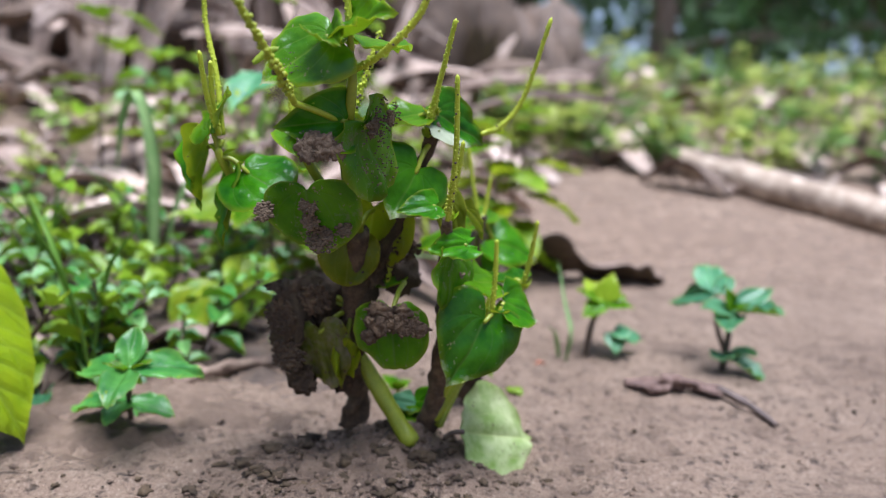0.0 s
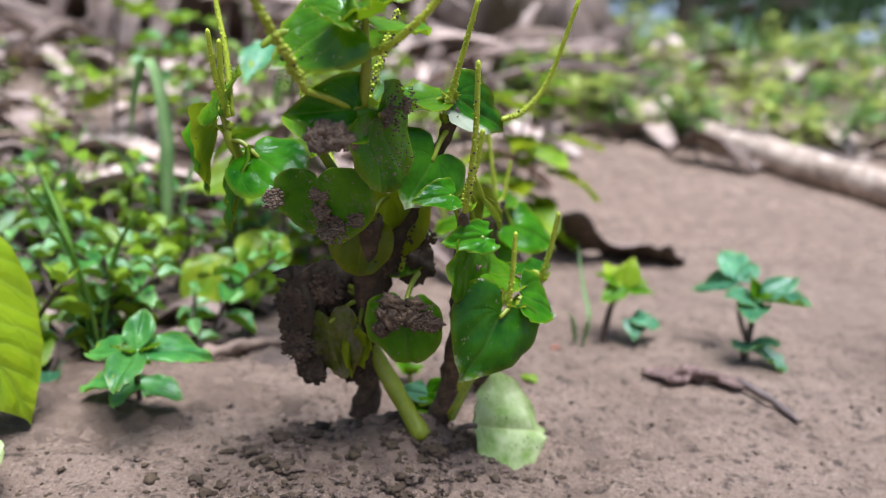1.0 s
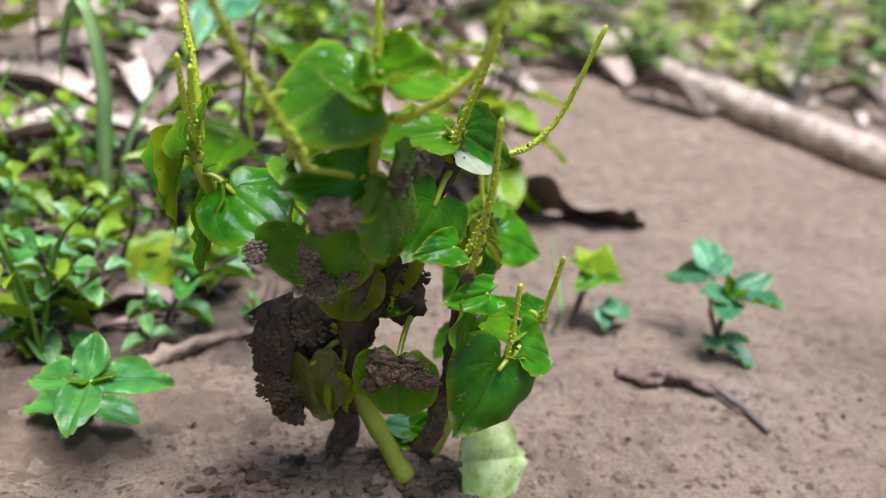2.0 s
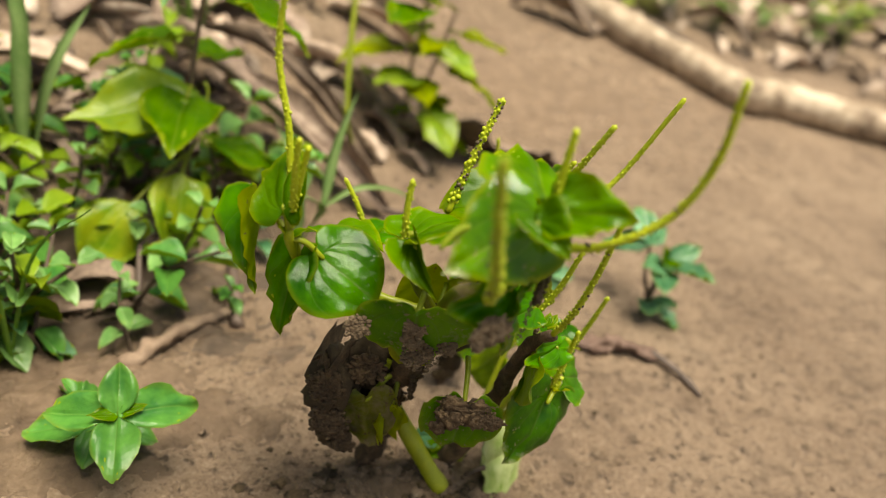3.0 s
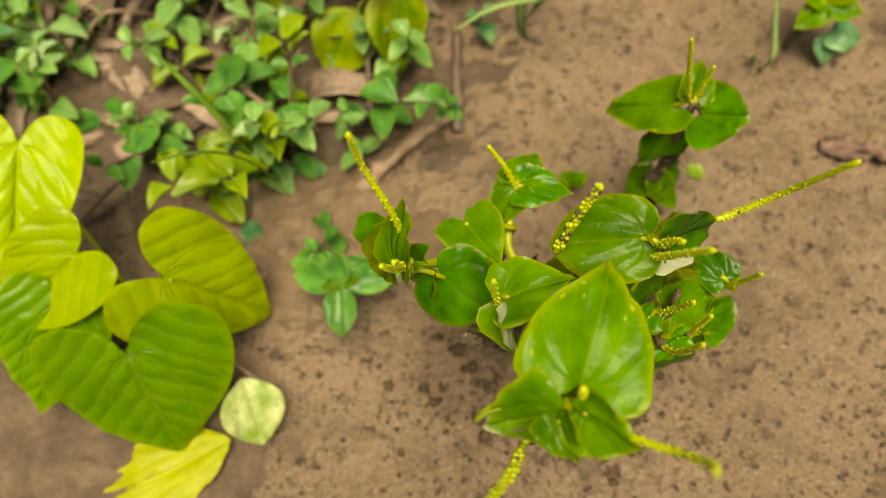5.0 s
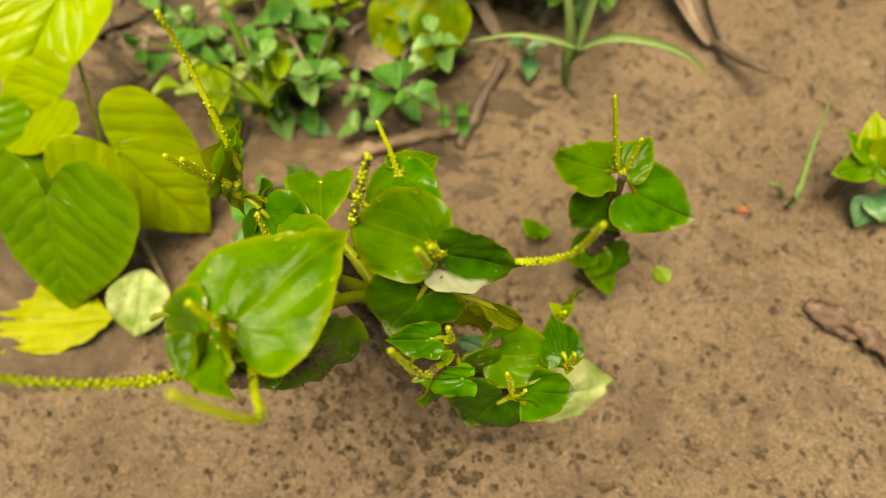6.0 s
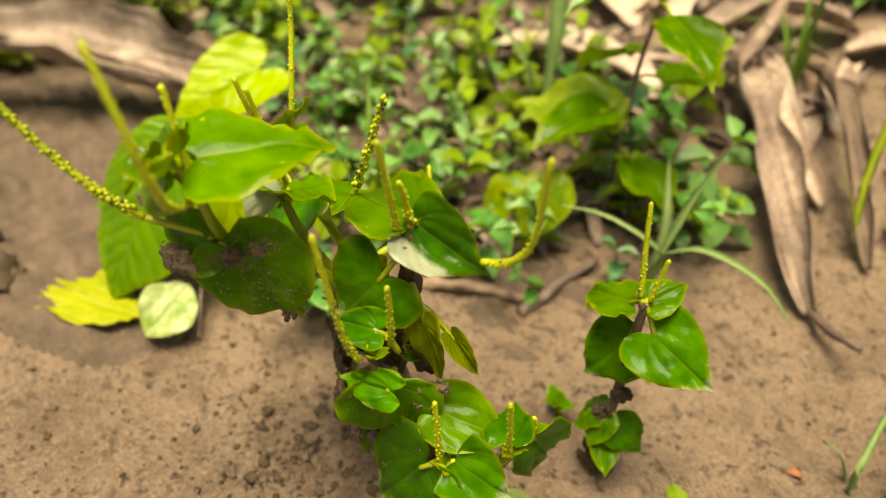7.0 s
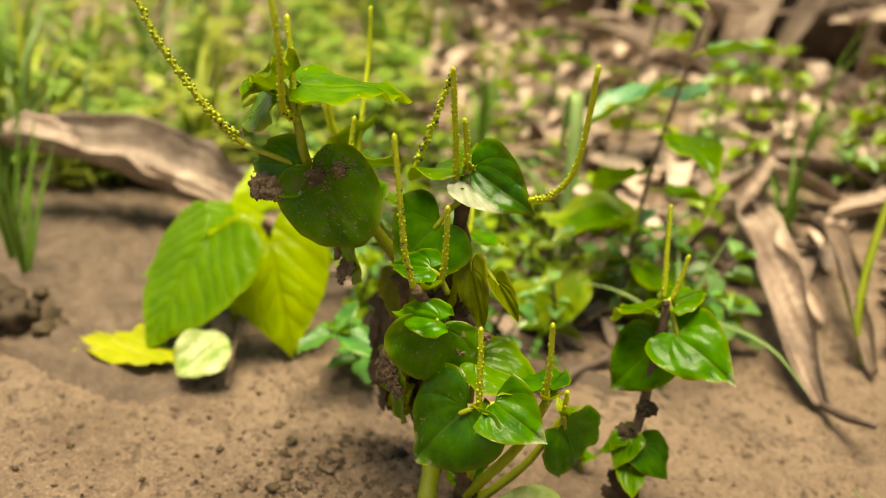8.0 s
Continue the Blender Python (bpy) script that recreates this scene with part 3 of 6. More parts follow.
# ---- the spiked herb ----
def add_leaf(plant, S, T, face, width=0.5, mat=None, under=None, stalk=None, label="", **more):
    """A leaf, as one part of the plant, with its stalk under it."""
    s = Shape()
    blade(s, S, T, face, width, under=1, **more)
    leaf = part("leaf", s, [mat or LEAF, under or LEAF_UNDER], plant, label)
    if stalk:
        s = Shape()
        a, b = Vector(stalk), Vector(S)
        tube(s, [a, a.lerp(b, 0.5) + Vector((0, 0, 0.0008)), b + (Vector(T) - b) * 0.04], 0.00055, 0.00045, 8, 7)
        part("stalk", s, [STEM], leaf)
    return leaf


def add_stem(plant, points, r0, r1, mat=STEM, name="stem", label="", n=18, rough=0.18):
    s = Shape()
    tube(s, points, r0, r1, n, 12, 0, rough, points[0][0] * 900, False)
    return part(name, s, [mat], plant, label)


def add_spike(plant, points, seeds=70, dark=0.0, r=0.00054, seed_r=0.00019, label=""):
    s = Shape()
    spike(s, points, r, int(seeds * 1.6), seed_r, 0.08, 0.55, dark, random.Random(len(plant.children) * 7 + seeds))
    return part("flower_spike", s, [SPIKE, SEED_DARK], plant, label)


def add_mud(plant, rows, mat=MUD, label="crumbly dried mud", slab=True):
    """Ragged flat clots of mud with crumbs round them."""
    rng = random.Random(len(plant.children))
    for centre, face, radius, count, size in rows:
        s = Shape()
        n = Vector(face).normalized()
        a = n.cross(Vector((0.2, 0.4, 0.9))).normalized()
        e = n.cross(a)
        turn = n.to_track_quat("Z", "Y").to_matrix()
        for _ in range(7 if slab else 0):
            w, q = rng.random() * math.tau, radius * 0.75 * rng.random()
            r = radius * rng.uniform(0.25, 0.60)
            at = Vector(centre) + a * (q * math.cos(w)) + e * (q * 1.15 * math.sin(w)) - n * size * 0.3
            lump(s, at, (r * rng.uniform(0.7, 1.3), r * rng.uniform(0.6, 1.1), size * rng.uniform(0.6, 1.4)), 3, 0.75, 2.0, 0, rng.random() * 90, turn)
        mud_patch(s, centre, face, radius * (0.85 if slab else 1.1), int(count * 1.4), size * (0.42 if slab else 0.6), rng)
        tagged(part("mud_crust", s, [mat], plant, label), kind="stuff")


def build_herb():
    p = thing("spiked_herb", on_ground(-0.006, 0.148), "glossy green herb with heart leaves and seed spikes, mud-splashed", "plant", "spiked herbs")
    fork = (-0.0155, 0.1490, 0.0175)
    crotch = (-0.0160, 0.1440, 0.0350)
    mid = (-0.0150, 0.1370, 0.0520)
    hub = (-0.0150, 0.1170, 0.0715)
    top = (-0.0143, 0.1135, 0.0800)
    right = (-0.0020, 0.1385, 0.0690)
    left = (-0.0409, 0.1371, 0.0650)
    low = (0.0125, 0.1365, 0.0365)
    # stems
    add_stem(p, [(-0.0035, 0.1385, 0.0090), (-0.0075, 0.1415, 0.0140), (-0.0130, 0.1450, 0.0215), (-0.0170, 0.1470, 0.0270)], 0.0019, 0.0016, STEM, label="thick pale green stem base")
    add_stem(p, [(-0.0165, 0.1485, 0.0080), fork, (-0.0180, 0.1455, 0.0300), crotch, mid], 0.0026, 0.0021, MUD_COAT, label="mud-caked brown stem", n=30, rough=0.9)
    add_stem(p, [mid, (-0.0165, 0.128, 0.063), hub, top], 0.0011, 0.0007, STEM)
    add_stem(p, [crotch, (-0.008, 0.1425, 0.053), right, (-0.0015, 0.1385, 0.0735)], 0.0020, 0.0009, MUD_COAT, label="mud-caked brown stem", n=30, rough=0.8)
    add_stem(p, [mid, (-0.026, 0.1415, 0.0530), (-0.0365, 0.1415, 0.0570), left, (-0.0407, 0.1375, 0.0680)], 0.0011, 0.0007, STEM)
    add_stem(p, [(-0.004, 0.1485, 0.001), (0.001, 0.144, 0.015), (0.002, 0.1385, 0.034), (0.0015, 0.134, 0.0475), (0.0015, 0.1275, 0.056)], 0.0022, 0.0008, MUD_COAT, label="mud-caked brown stem", n=30, rough=0.8)
    add_stem(p, [(0.001, 0.144, 0.015), (0.007, 0.140, 0.028), low], 0.0011, 0.0007, STEM)
    add_stem(p, [(0.001, 0.144, 0.012), (0.010, 0.1465, 0.026), (0.0178, 0.1445, 0.0400)], 0.0011, 0.0007, STEM)
    add_stem(p, [mid, (-0.0245, 0.146, 0.051), (-0.0236, 0.1575, 0.0545)], 0.0010, 0.0007, STEM)
    add_stem(p, [mid, (-0.022, 0.132, 0.062), (-0.0257, 0.1300, 0.0690)], 0.0010, 0.0007, STEM)
    # crown
    add_leaf(p, (-0.0174, 0.1112, 0.0846), (-0.0278, 0.1085, 0.0778), (-0.12, -0.84, 0.52), 0.54, LEAF_BROAD, LEAF_YELLOW, top, lobe=0.45, seed=1, cup=-0.06, droop=0.08, wave=0.07, label="broad glossy leaf with a grey dusty edge")
    add_leaf(p, (-0.0151, 0.1146, 0.0847), (-0.0101, 0.1319, 0.0865), (0.17, -0.12, 1), 0.50, LEAF_LIGHT, stalk=top, seed=2, lobe=0.60, cup=0.04, droop=0.05, label="largest leaf, pointed, bright green")
    # Yellow undersides of these two put light coming through into the colour.
    add_leaf(p, (-0.0148, 0.1108, 0.0860), (-0.0082, 0.1055, 0.0888), (-0.45, -0.50, 0.74), 0.50, LEAF_LIGHT, LEAF_YELLOW, top, wave=0.16, seed=3, cup=0.2, lobe=0.7, label="young bright leaf, wavy, lit through")
    add_leaf(p, (-0.0178, 0.1100, 0.0846), (-0.0152, 0.1045, 0.0832), (-0.30, -0.50, 0.80), 0.48, LEAF_LIGHT, LEAF_YELLOW, top, wave=0.14, seed=5, fold=0.3, label="young folded leaf, yellow where lit through")
    s = dead_strip([(-0.0284, 0.1100, 0.0802), (-0.0262, 0.1112, 0.0818), (-0.0236, 0.1120, 0.0826)], 0.0020, 1.5, 6, None, 0.4, 24, 9, 0.0003, 0.3, (0.2, 0.6, 0.7))
    part("rolled_margin", s, [LEAF_UNDER], p, "pale rolled margin of the broad glossy leaf")
    # under the crown
    add_leaf(p, (-0.0155, 0.1148, 0.0725), (-0.0252, 0.1095, 0.0713), (0.45, -0.88, 0.13), 0.46, LEAF, stalk=hub, lobe=0.6, seed=7, cup=0.15, label="dark leaf caked with mud along its lower edge")
    add_leaf(p, (-0.0124, 0.1157, 0.0722), (-0.0082, 0.1238, 0.0602), (0.88, -0.46, -0.05), 0.54, LEAF_DUSTY, LEAF_DUSTY, hub, seed=8, cup=-0.06, outline=ROUND, lobe=0.8, label="dark hanging leaf dusted with mud")
    add_leaf(p, (-0.0229, 0.1258, 0.0603), (-0.0206, 0.1283, 0.0486), (-0.26, -0.93, -0.22), 0.76, LEAF_DUSTY, stalk=(-0.0195, 0.133, 0.060), seed=9, outline=ROUND, cup=-0.05, label="hanging leaf with clods of dried mud")
    # left branch
    add_leaf(p, (-0.0359, 0.1370, 0.0622), (-0.0276, 0.1308, 0.0590), (-0.13, -0.62, 0.77), 0.72, LEAF, stalk=left, seed=10, outline=ROUND, lobe=1.3, cup=-0.08, quilt=0.0012, wave=0.06)
    add_leaf(p, (-0.0424, 0.1365, 0.0698), (-0.0416, 0.1437, 0.0785), (-0.75, -0.48, 0.48), 0.43, LEAF_LIGHT, stalk=left, seed=11, cup=0.15)
    add_leaf(p, (-0.0448, 0.1435, 0.0668), (-0.0460, 0.1370, 0.0548), (-0.85, -0.35, 0.2), 0.25, LEAF, LEAF_YELLOW, left, seed=12, fold=0.25)
    add_leaf(p, (-0.0385, 0.1390, 0.0610), (-0.0415, 0.1355, 0.0480), (-0.85, -0.5, 0.1), 0.36, LEAF, LEAF_YELLOW, left, seed=14)
    # middle
    add_leaf(p, (-0.0250, 0.1306, 0.0706), (-0.0143, 0.1336, 0.0740), (-0.32, 0.17, 0.93), 0.52, LEAF_LIGHT, stalk=(-0.0255, 0.131, 0.068), seed=15)
    add_leaf(p, (-0.0246, 0.1287, 0.0699), (-0.0231, 0.1213, 0.0659), (-0.75, -0.1, 0.6), 0.30, LEAF_LIGHT, LEAF_SILVER, (-0.0255, 0.131, 0.068), seed=16, fold=0.35, label="young folded leaf with a silvery edge")
    add_leaf(p, (-0.0325, 0.1475, 0.0610), (-0.0258, 0.1388, 0.0642), (0.0, 0.1, 1), 0.52, LEAF_LIGHT, stalk=(-0.0235, 0.150, 0.053), seed=17)
    add_leaf(p, (-0.0236, 0.1570, 0.0553), (-0.0282, 0.1505, 0.0530), (-0.2, -0.1, 1), 0.5, LEAF_LIGHT, stalk=(-0.0236, 0.1575, 0.0545), seed=18)
    add_leaf(p, (-0.0232, 0.1585, 0.0555), (-0.0195, 0.1665, 0.0540), (0, 0.1, 1), 0.48, LEAF_LIGHT, stalk=(-0.0236, 0.1575, 0.0545), seed=19)
    add_leaf(p, (-0.0225, 0.1575, 0.0555), (-0.0130, 0.1560, 0.0570), (0, 0, 1), 0.48, LEAF, stalk=(-0.0236, 0.1575, 0.0545), seed=20)
    # right branch
    add_leaf(p, (-0.0012, 0.1393, 0.0742), (0.0094, 0.1440, 0.0692), (0.51, -0.74, 0.43), 0.46, LEAF_MARGIN, LEAF_SILVER, (-0.0015, 0.1385, 0.0735), lobe=0.6, seed=21, cup=0.18, label="dark leaf with a silvery white lower margin")
    add_leaf(p, (-0.0040, 0.1397, 0.0738), (-0.0183, 0.1393, 0.0716), (-0.15, -0.33, 0.94), 0.48, LEAF_LIGHT, stalk=(-0.0015, 0.1385, 0.0735), seed=22, outline=ROUND)
    add_leaf(p, (-0.0043, 0.1351, 0.0640), (-0.0083, 0.1292, 0.0556), (0.53, -0.80, 0.30), 0.74, LEAF_TIPPED, stalk=right, seed=23, lobe=1.1, cup=-0.05, droop=0.08)
    add_leaf(p, (-0.0009, 0.1321, 0.0579), (-0.0074, 0.1277, 0.0577), (0.55, -0.50, 0.67), 0.42, LEAF, stalk=(0.0015, 0.1345, 0.054), seed=24)
    add_leaf(p, (0.0028, 0.1325, 0.0488), (0.0026, 0.1306, 0.0388), (0.88, -0.42, 0.16), 0.84, LEAF_DUSTY, stalk=(0.0020, 0.1365, 0.044), seed=25, outline=ROUND, label="dark leaf with a crust of mud at its corner")
    add_leaf(p, (0.0015, 0.1392, 0.0580), (0.0042, 0.1405, 0.0460), (0.4, -0.9, 0.2), 0.26, LEAF_OLIVE, stalk=(-0.002, 0.139, 0.063), seed=26, label="ageing olive leaf")
    add_leaf(p, (0.0050, 0.1420, 0.0560), (0.0100, 0.1437, 0.0505), (0.5, -0.5, 0.6), 0.24, LEAF_OLIVE, stalk=(-0.002, 0.139, 0.060), seed=27, fold=0.2, label="ageing olive leaf")
    # low branches
    add_leaf(p, (0.0098, 0.1336, 0.0366), (0.0033, 0.1282, 0.0247), (0.40, -0.85, 0.34), 0.62, LEAF_SHEEN, stalk=low, lobe=1.15, seed=28, cup=-0.04, label="broad glossy heart leaf with pale veins")
    add_leaf(p, (0.0134, 0.1372, 0.0390), (0.0219, 0.1418, 0.0351), (0.58, -0.56, 0.59), 0.53, LEAF_TIPPED, LEAF_SILVER, low, lobe=0.25, seed=29, cup=0.18, label="glossy leaf with a pale underside")
    add_leaf(p, (0.0060, 0.1385, 0.0430), (0.0150, 0.1450, 0.0410), (0.3, -0.35, 0.9), 0.5, LEAF_LIGHT, stalk=(0.004, 0.140, 0.034), seed=30, outline=ROUND)
    add_leaf(p, (0.0108, 0.1572, 0.0285), (0.0108, 0.1645, 0.0172), (0.80, -0.35, 0.50), 0.52, LEAF, stalk=(0.0112, 0.1562, 0.0308), seed=31, outline=ROUND)
    add_leaf(p, (0.0165, 0.1450, 0.0420), (0.0110, 0.1510, 0.0425), (0.1, -0.4, 0.9), 0.50, LEAF, stalk=(0.0178, 0.1445, 0.0400), seed=32)
    add_leaf(p, (-0.0080, 0.1313, 0.0380), (-0.0073, 0.1320, 0.0258), (-0.25, -0.94, 0.10), 0.60, LEAF_DUSTY, LEAF_DUSTY, (-0.006, 0.139, 0.042), seed=33, outline=ROUND, label="hanging leaf half covered in mud")
    add_leaf(p, (-0.0290, 0.1425, 0.0375), (-0.0262, 0.1450, 0.0170), (-0.55, -0.80, 0.10), 0.22, MUD_COAT, MUD_COAT, crotch, seed=34, outline=ROUND, wave=0.28, notch=0.30, thick=0.0016, cup=-0.55, label="withered leaf coated all over in dark mud")
    add_leaf(p, (-0.0235, 0.1430, 0.0385), (-0.0185, 0.1425, 0.0300), (0.10, -0.95, 0.30), 0.40, MUD_COAT, MUD_COAT, crotch, seed=71, outline=ROUND, wave=0.25, notch=0.25, thick=0.0014, cup=-0.35, label="withered leaf coated all over in dark mud")
    add_leaf(p, (-0.0225, 0.1402, 0.0315), (-0.0192, 0.1394, 0.0195), (-0.15, -0.97, 0.10), 0.44, LEAF_MUDDY, LEAF_MUDDY, crotch, seed=74, outline=ROUND, wave=0.10, notch=0.10, cup=-0.08, label="olive withered leaf smeared with mud")
    add_leaf(p, (-0.0172, 0.1405, 0.0300), (-0.0178, 0.1402, 0.0190), (0.25, -0.95, 0.10), 0.26, LEAF_YELLOW, LEAF_YELLOW, crotch, seed=75, outline=OVAL, wave=0.25, notch=0.30, label="withered yellow leaf")
    add_leaf(p, (-0.0125, 0.1420, 0.0560), (-0.0145, 0.1425, 0.0425), (0.0, -1, 0.2), 0.64, LEAF_YELLOW, LEAF_YELLOW, mid, seed=35, outline=ROUND, label="yellow leaf seen from below")
    add_leaf(p, (-0.0075, 0.1450, 0.0430), (-0.0120, 0.1420, 0.0400), (0, -0.8, 0.6), 0.45, LEAF_LIGHT, stalk=(-0.010, 0.144, 0.041), seed=37)
    add_leaf(p, (-0.0030, 0.1475, 0.0110), (-0.0075, 0.1450, 0.0130), (-0.2, -0.4, 0.9), 0.48, LEAF_LIGHT, stalk=(-0.002, 0.148, 0.004), seed=38)
    add_leaf(p, (-0.0025, 0.1475, 0.0110), (0.0010, 0.1440, 0.0150), (0.1, -0.6, 0.7), 0.45, LEAF, stalk=(-0.002, 0.148, 0.004), seed=39)
    add_leaf(p, (-0.0165, 0.1372, 0.0505), (-0.0172, 0.1366, 0.0410), (0.1, -1, 0.2), 0.62, LEAF_OLIVE, LEAF_YELLOW, mid, seed=49, outline=ROUND, label="round ageing olive leaf")
    add_leaf(p, (0.0053, 0.1305, 0.0512), (-0.0021, 0.1256, 0.0511), (0.6, -0.5, 0.6), 0.36, LEAF, stalk=(0.0015, 0.1340, 0.0490), seed=40, wave=0.12)
    add_stem(p, [(0.002, 0.1450, 0.010), (0.0075, 0.1520, 0.020), (0.0112, 0.1562, 0.0308)], 0.0009, 0.0006, STEM)
    # young leaves crowded at the nodes
    rng = random.Random(19)
    for node, count in (((-0.0165, 0.1115, 0.0826), 4), (left, 2), (right, 5), (low, 5), ((0.0178, 0.1445, 0.0400), 4), ((-0.0257, 0.1298, 0.0688), 4), ((-0.0236, 0.1577, 0.0545), 4), ((0.0015, 0.1300, 0.0550), 4), ((0.0112, 0.1562, 0.0308), 3), ((-0.0018, 0.1385, 0.0735), 4)):
        for k in range(count):
            w = k * 2.4 + rng.random()
            d = Vector((math.cos(w), math.sin(w), rng.uniform(0.7, 1.6))).normalized()
            add_leaf(p, Vector(node) + d * 0.0006, Vector(node) + d * rng.uniform(0.0022, 0.0040), (-d.x * 0.7, -d.y * 0.7, 1), rng.uniform(0.30, 0.45), rng.choice((LEAF_YELLOW, LEAF_LIGHT, LEAF_UNDER)), outline=OVAL, seed=rng.random() * 40, steps=10, rings=(0.3, 0.7, 1.0))
    # spikes
    add_spike(p, [(-0.0220, 0.1080, 0.0748), (-0.0240, 0.1030, 0.0800), (-0.0285, 0.0970, 0.0890), (-0.0322, 0.0929, 0.0985)], 85, 0.06, seed_r=0.00034, label="long spike with swollen yellow seeds")
    add_stem(p, [hub, (-0.0185, 0.1120, 0.0735), (-0.0220, 0.1080, 0.0748)], 0.0005, 0.0005, STEM)
    add_spike(p, [top, (-0.0095, 0.1090, 0.0825), (-0.0039, 0.1060, 0.0885), (-0.0025, 0.1040, 0.0965), (-0.0044, 0.1023, 0.1058)], 110, 0.10, label="long upright spike")
    add_spike(p, [(-0.0145, 0.1129, 0.0830), (-0.0150, 0.1125, 0.0890), (-0.0156, 0.1118, 0.0954)], 34)
    add_spike(p, [(-0.0410, 0.1395, 0.0690), (-0.0425, 0.1410, 0.0800), (-0.0450, 0.1430, 0.0900), (-0.0452, 0.1428, 0.0990)], 80)
    add_spike(p, [(-0.0407, 0.1360, 0.0690), (-0.0420, 0.1330, 0.0760), (-0.0425, 0.1308, 0.0830)], 55)
    add_spike(p, [(-0.0408, 0.1365, 0.0690), (-0.0412, 0.1340, 0.0750), (-0.0410, 0.1320, 0.0815)], 34)
    add_spike(p, [right, (-0.0172, 0.1382, 0.0711), (-0.0148, 0.1398, 0.0800), (-0.0122, 0.1409, 0.0889)][1:], 60, 0.30, seed_r=0.00032, label="spike with black ripe seeds")
    add_spike(p, [(0.0078, 0.1442, 0.0709), (0.0118, 0.1452, 0.0728), (0.0160, 0.1453, 0.0787), (0.0198, 0.1426, 0.0928)], 80, 0.03, label="curved spike with yellow seeds")
    add_spike(p, [(-0.0030, 0.1375, 0.0709), (-0.0008, 0.1345, 0.0800), (0.0015, 0.1311, 0.0903)], 75)
    add_spike(p, [(-0.0018, 0.1385, 0.0735), (-0.0010, 0.1370, 0.0790), (-0.0002, 0.1355, 0.0825)], 26)
    add_spike(p, [(0.0015, 0.1275, 0.0560), (0.0020, 0.1250, 0.0620), (0.0023, 0.1232, 0.0700), (0.0019, 0.1214, 0.0803)], 95, 0.12, label="upright spike with dark ripe seeds")
    add_spike(p, [(0.0010, 0.1333, 0.0559), (0.0028, 0.1322, 0.0620), (0.0038, 0.1310, 0.0695)], 44)
    add_spike(p, [(0.0110, 0.1360, 0.0375), (0.0112, 0.1352, 0.0440), (0.0111, 0.1344, 0.0515)], 44)
    add_spike(p, [(0.0176, 0.1438, 0.0405), (0.0188, 0.1428, 0.0470), (0.0195, 0.1414, 0.0544)], 44)
    add_spike(p, [(0.0112, 0.1562, 0.0308), (0.0119, 0.1555, 0.0340), (0.0125, 0.1548, 0.0368)], 22)
    add_spike(p, [(-0.0257, 0.1298, 0.0690), (-0.0265, 0.1300, 0.0740), (-0.0266, 0.1304, 0.0790)], 34)
    add_spike(p, [(-0.0236, 0.1578, 0.0545), (-0.0258, 0.1595, 0.0598), (-0.0286, 0.1611, 0.0642)], 34)
    add_spike(p, [(-0.0095, 0.1435, 0.0410), (-0.0090, 0.1430, 0.0450), (-0.0088, 0.1428, 0.0490)], 20)
    # mud stuck on leaves and stems
    f = (-0.25, -0.95, 0.25)
    for at, radius, count in (((-0.0309, 0.1277, 0.0562), 0.0016, 110), ((-0.0226, 0.1257, 0.0580), 0.0017, 130), ((-0.0224, 0.1264, 0.0548), 0.0014, 90), ((-0.0205, 0.1267, 0.0520), 0.0024, 150), ((-0.0165, 0.1262, 0.0540), 0.0014, 70)):
        add_mud(p, [(at, f, radius * 1.15, count, 0.00062)], MUD_CRUMB, "round cluster of pebbly mud crumbs", False)
    f8 = (0.88, -0.46, -0.05)
    add_mud(p, [((-0.0098, 0.1166, 0.0728), f8, 0.0036, 60, 0.00034), ((-0.0112, 0.1160, 0.0672), f8, 0.0055, 40, 0.00026), ((-0.0080, 0.1190, 0.0740), f8, 0.0022, 30, 0.0003), ((-0.0088, 0.1200, 0.0655), f8, 0.0040, 20, 0.00026)], slab=False)
    add_mud(p, [((-0.0108, 0.1158, 0.0720), f8, 0.0018, 60, 0.00035), ((-0.0085, 0.1183, 0.0735), f8, 0.0013, 40, 0.00035)])
    add_mud(p, [((-0.0200, 0.1100, 0.0690), (0.45, -0.88, 0.13), 0.0026, 90, 0.00030), ((-0.0168, 0.1112, 0.0685), (0.45, -0.88, 0.13), 0.0024, 80, 0.00030), ((-0.0185, 0.1104, 0.0682), (0.45, -0.88, 0.13), 0.0022, 70, 0.0005)], MUD_CRUMB)
    add_mud(p, [((-0.0105, 0.1302, 0.0358), (-0.25, -0.95, 0.1), 0.0034, 170, 0.0006), ((-0.0068, 0.1297, 0.0362), (-0.25, -0.95, 0.1), 0.0030, 140, 0.0006), ((-0.0040, 0.1292, 0.0360), (-0.25, -0.95, 0.1), 0.0026, 110, 0.0005)], MUD_COAT)
    fm = (-0.3, -0.95, 0.1)
    add_mud(p, [((-0.0305, 0.1405, 0.0340), fm, 0.0034, 200, 0.0008), ((-0.0285, 0.1400, 0.0260), fm, 0.0034, 180, 0.0008), ((-0.0250, 0.1405, 0.0205), fm, 0.0026, 110, 0.0007), ((-0.0235, 0.1410, 0.0375), fm, 0.0032, 150, 0.0008), ((-0.0180, 0.1435, 0.0225), fm, 0.0024, 80, 0.0007)], MUD_COAT, "crumbs of dark mud on withered leaves", False)
    add_mud(p, [((0.0058, 0.1385, 0.0478), (0.88, -0.42, 0.16), 0.0020, 90, 0.00045), ((0.0050, 0.1365, 0.0445), (0.88, -0.42, 0.16), 0.0015, 60, 0.0004)])
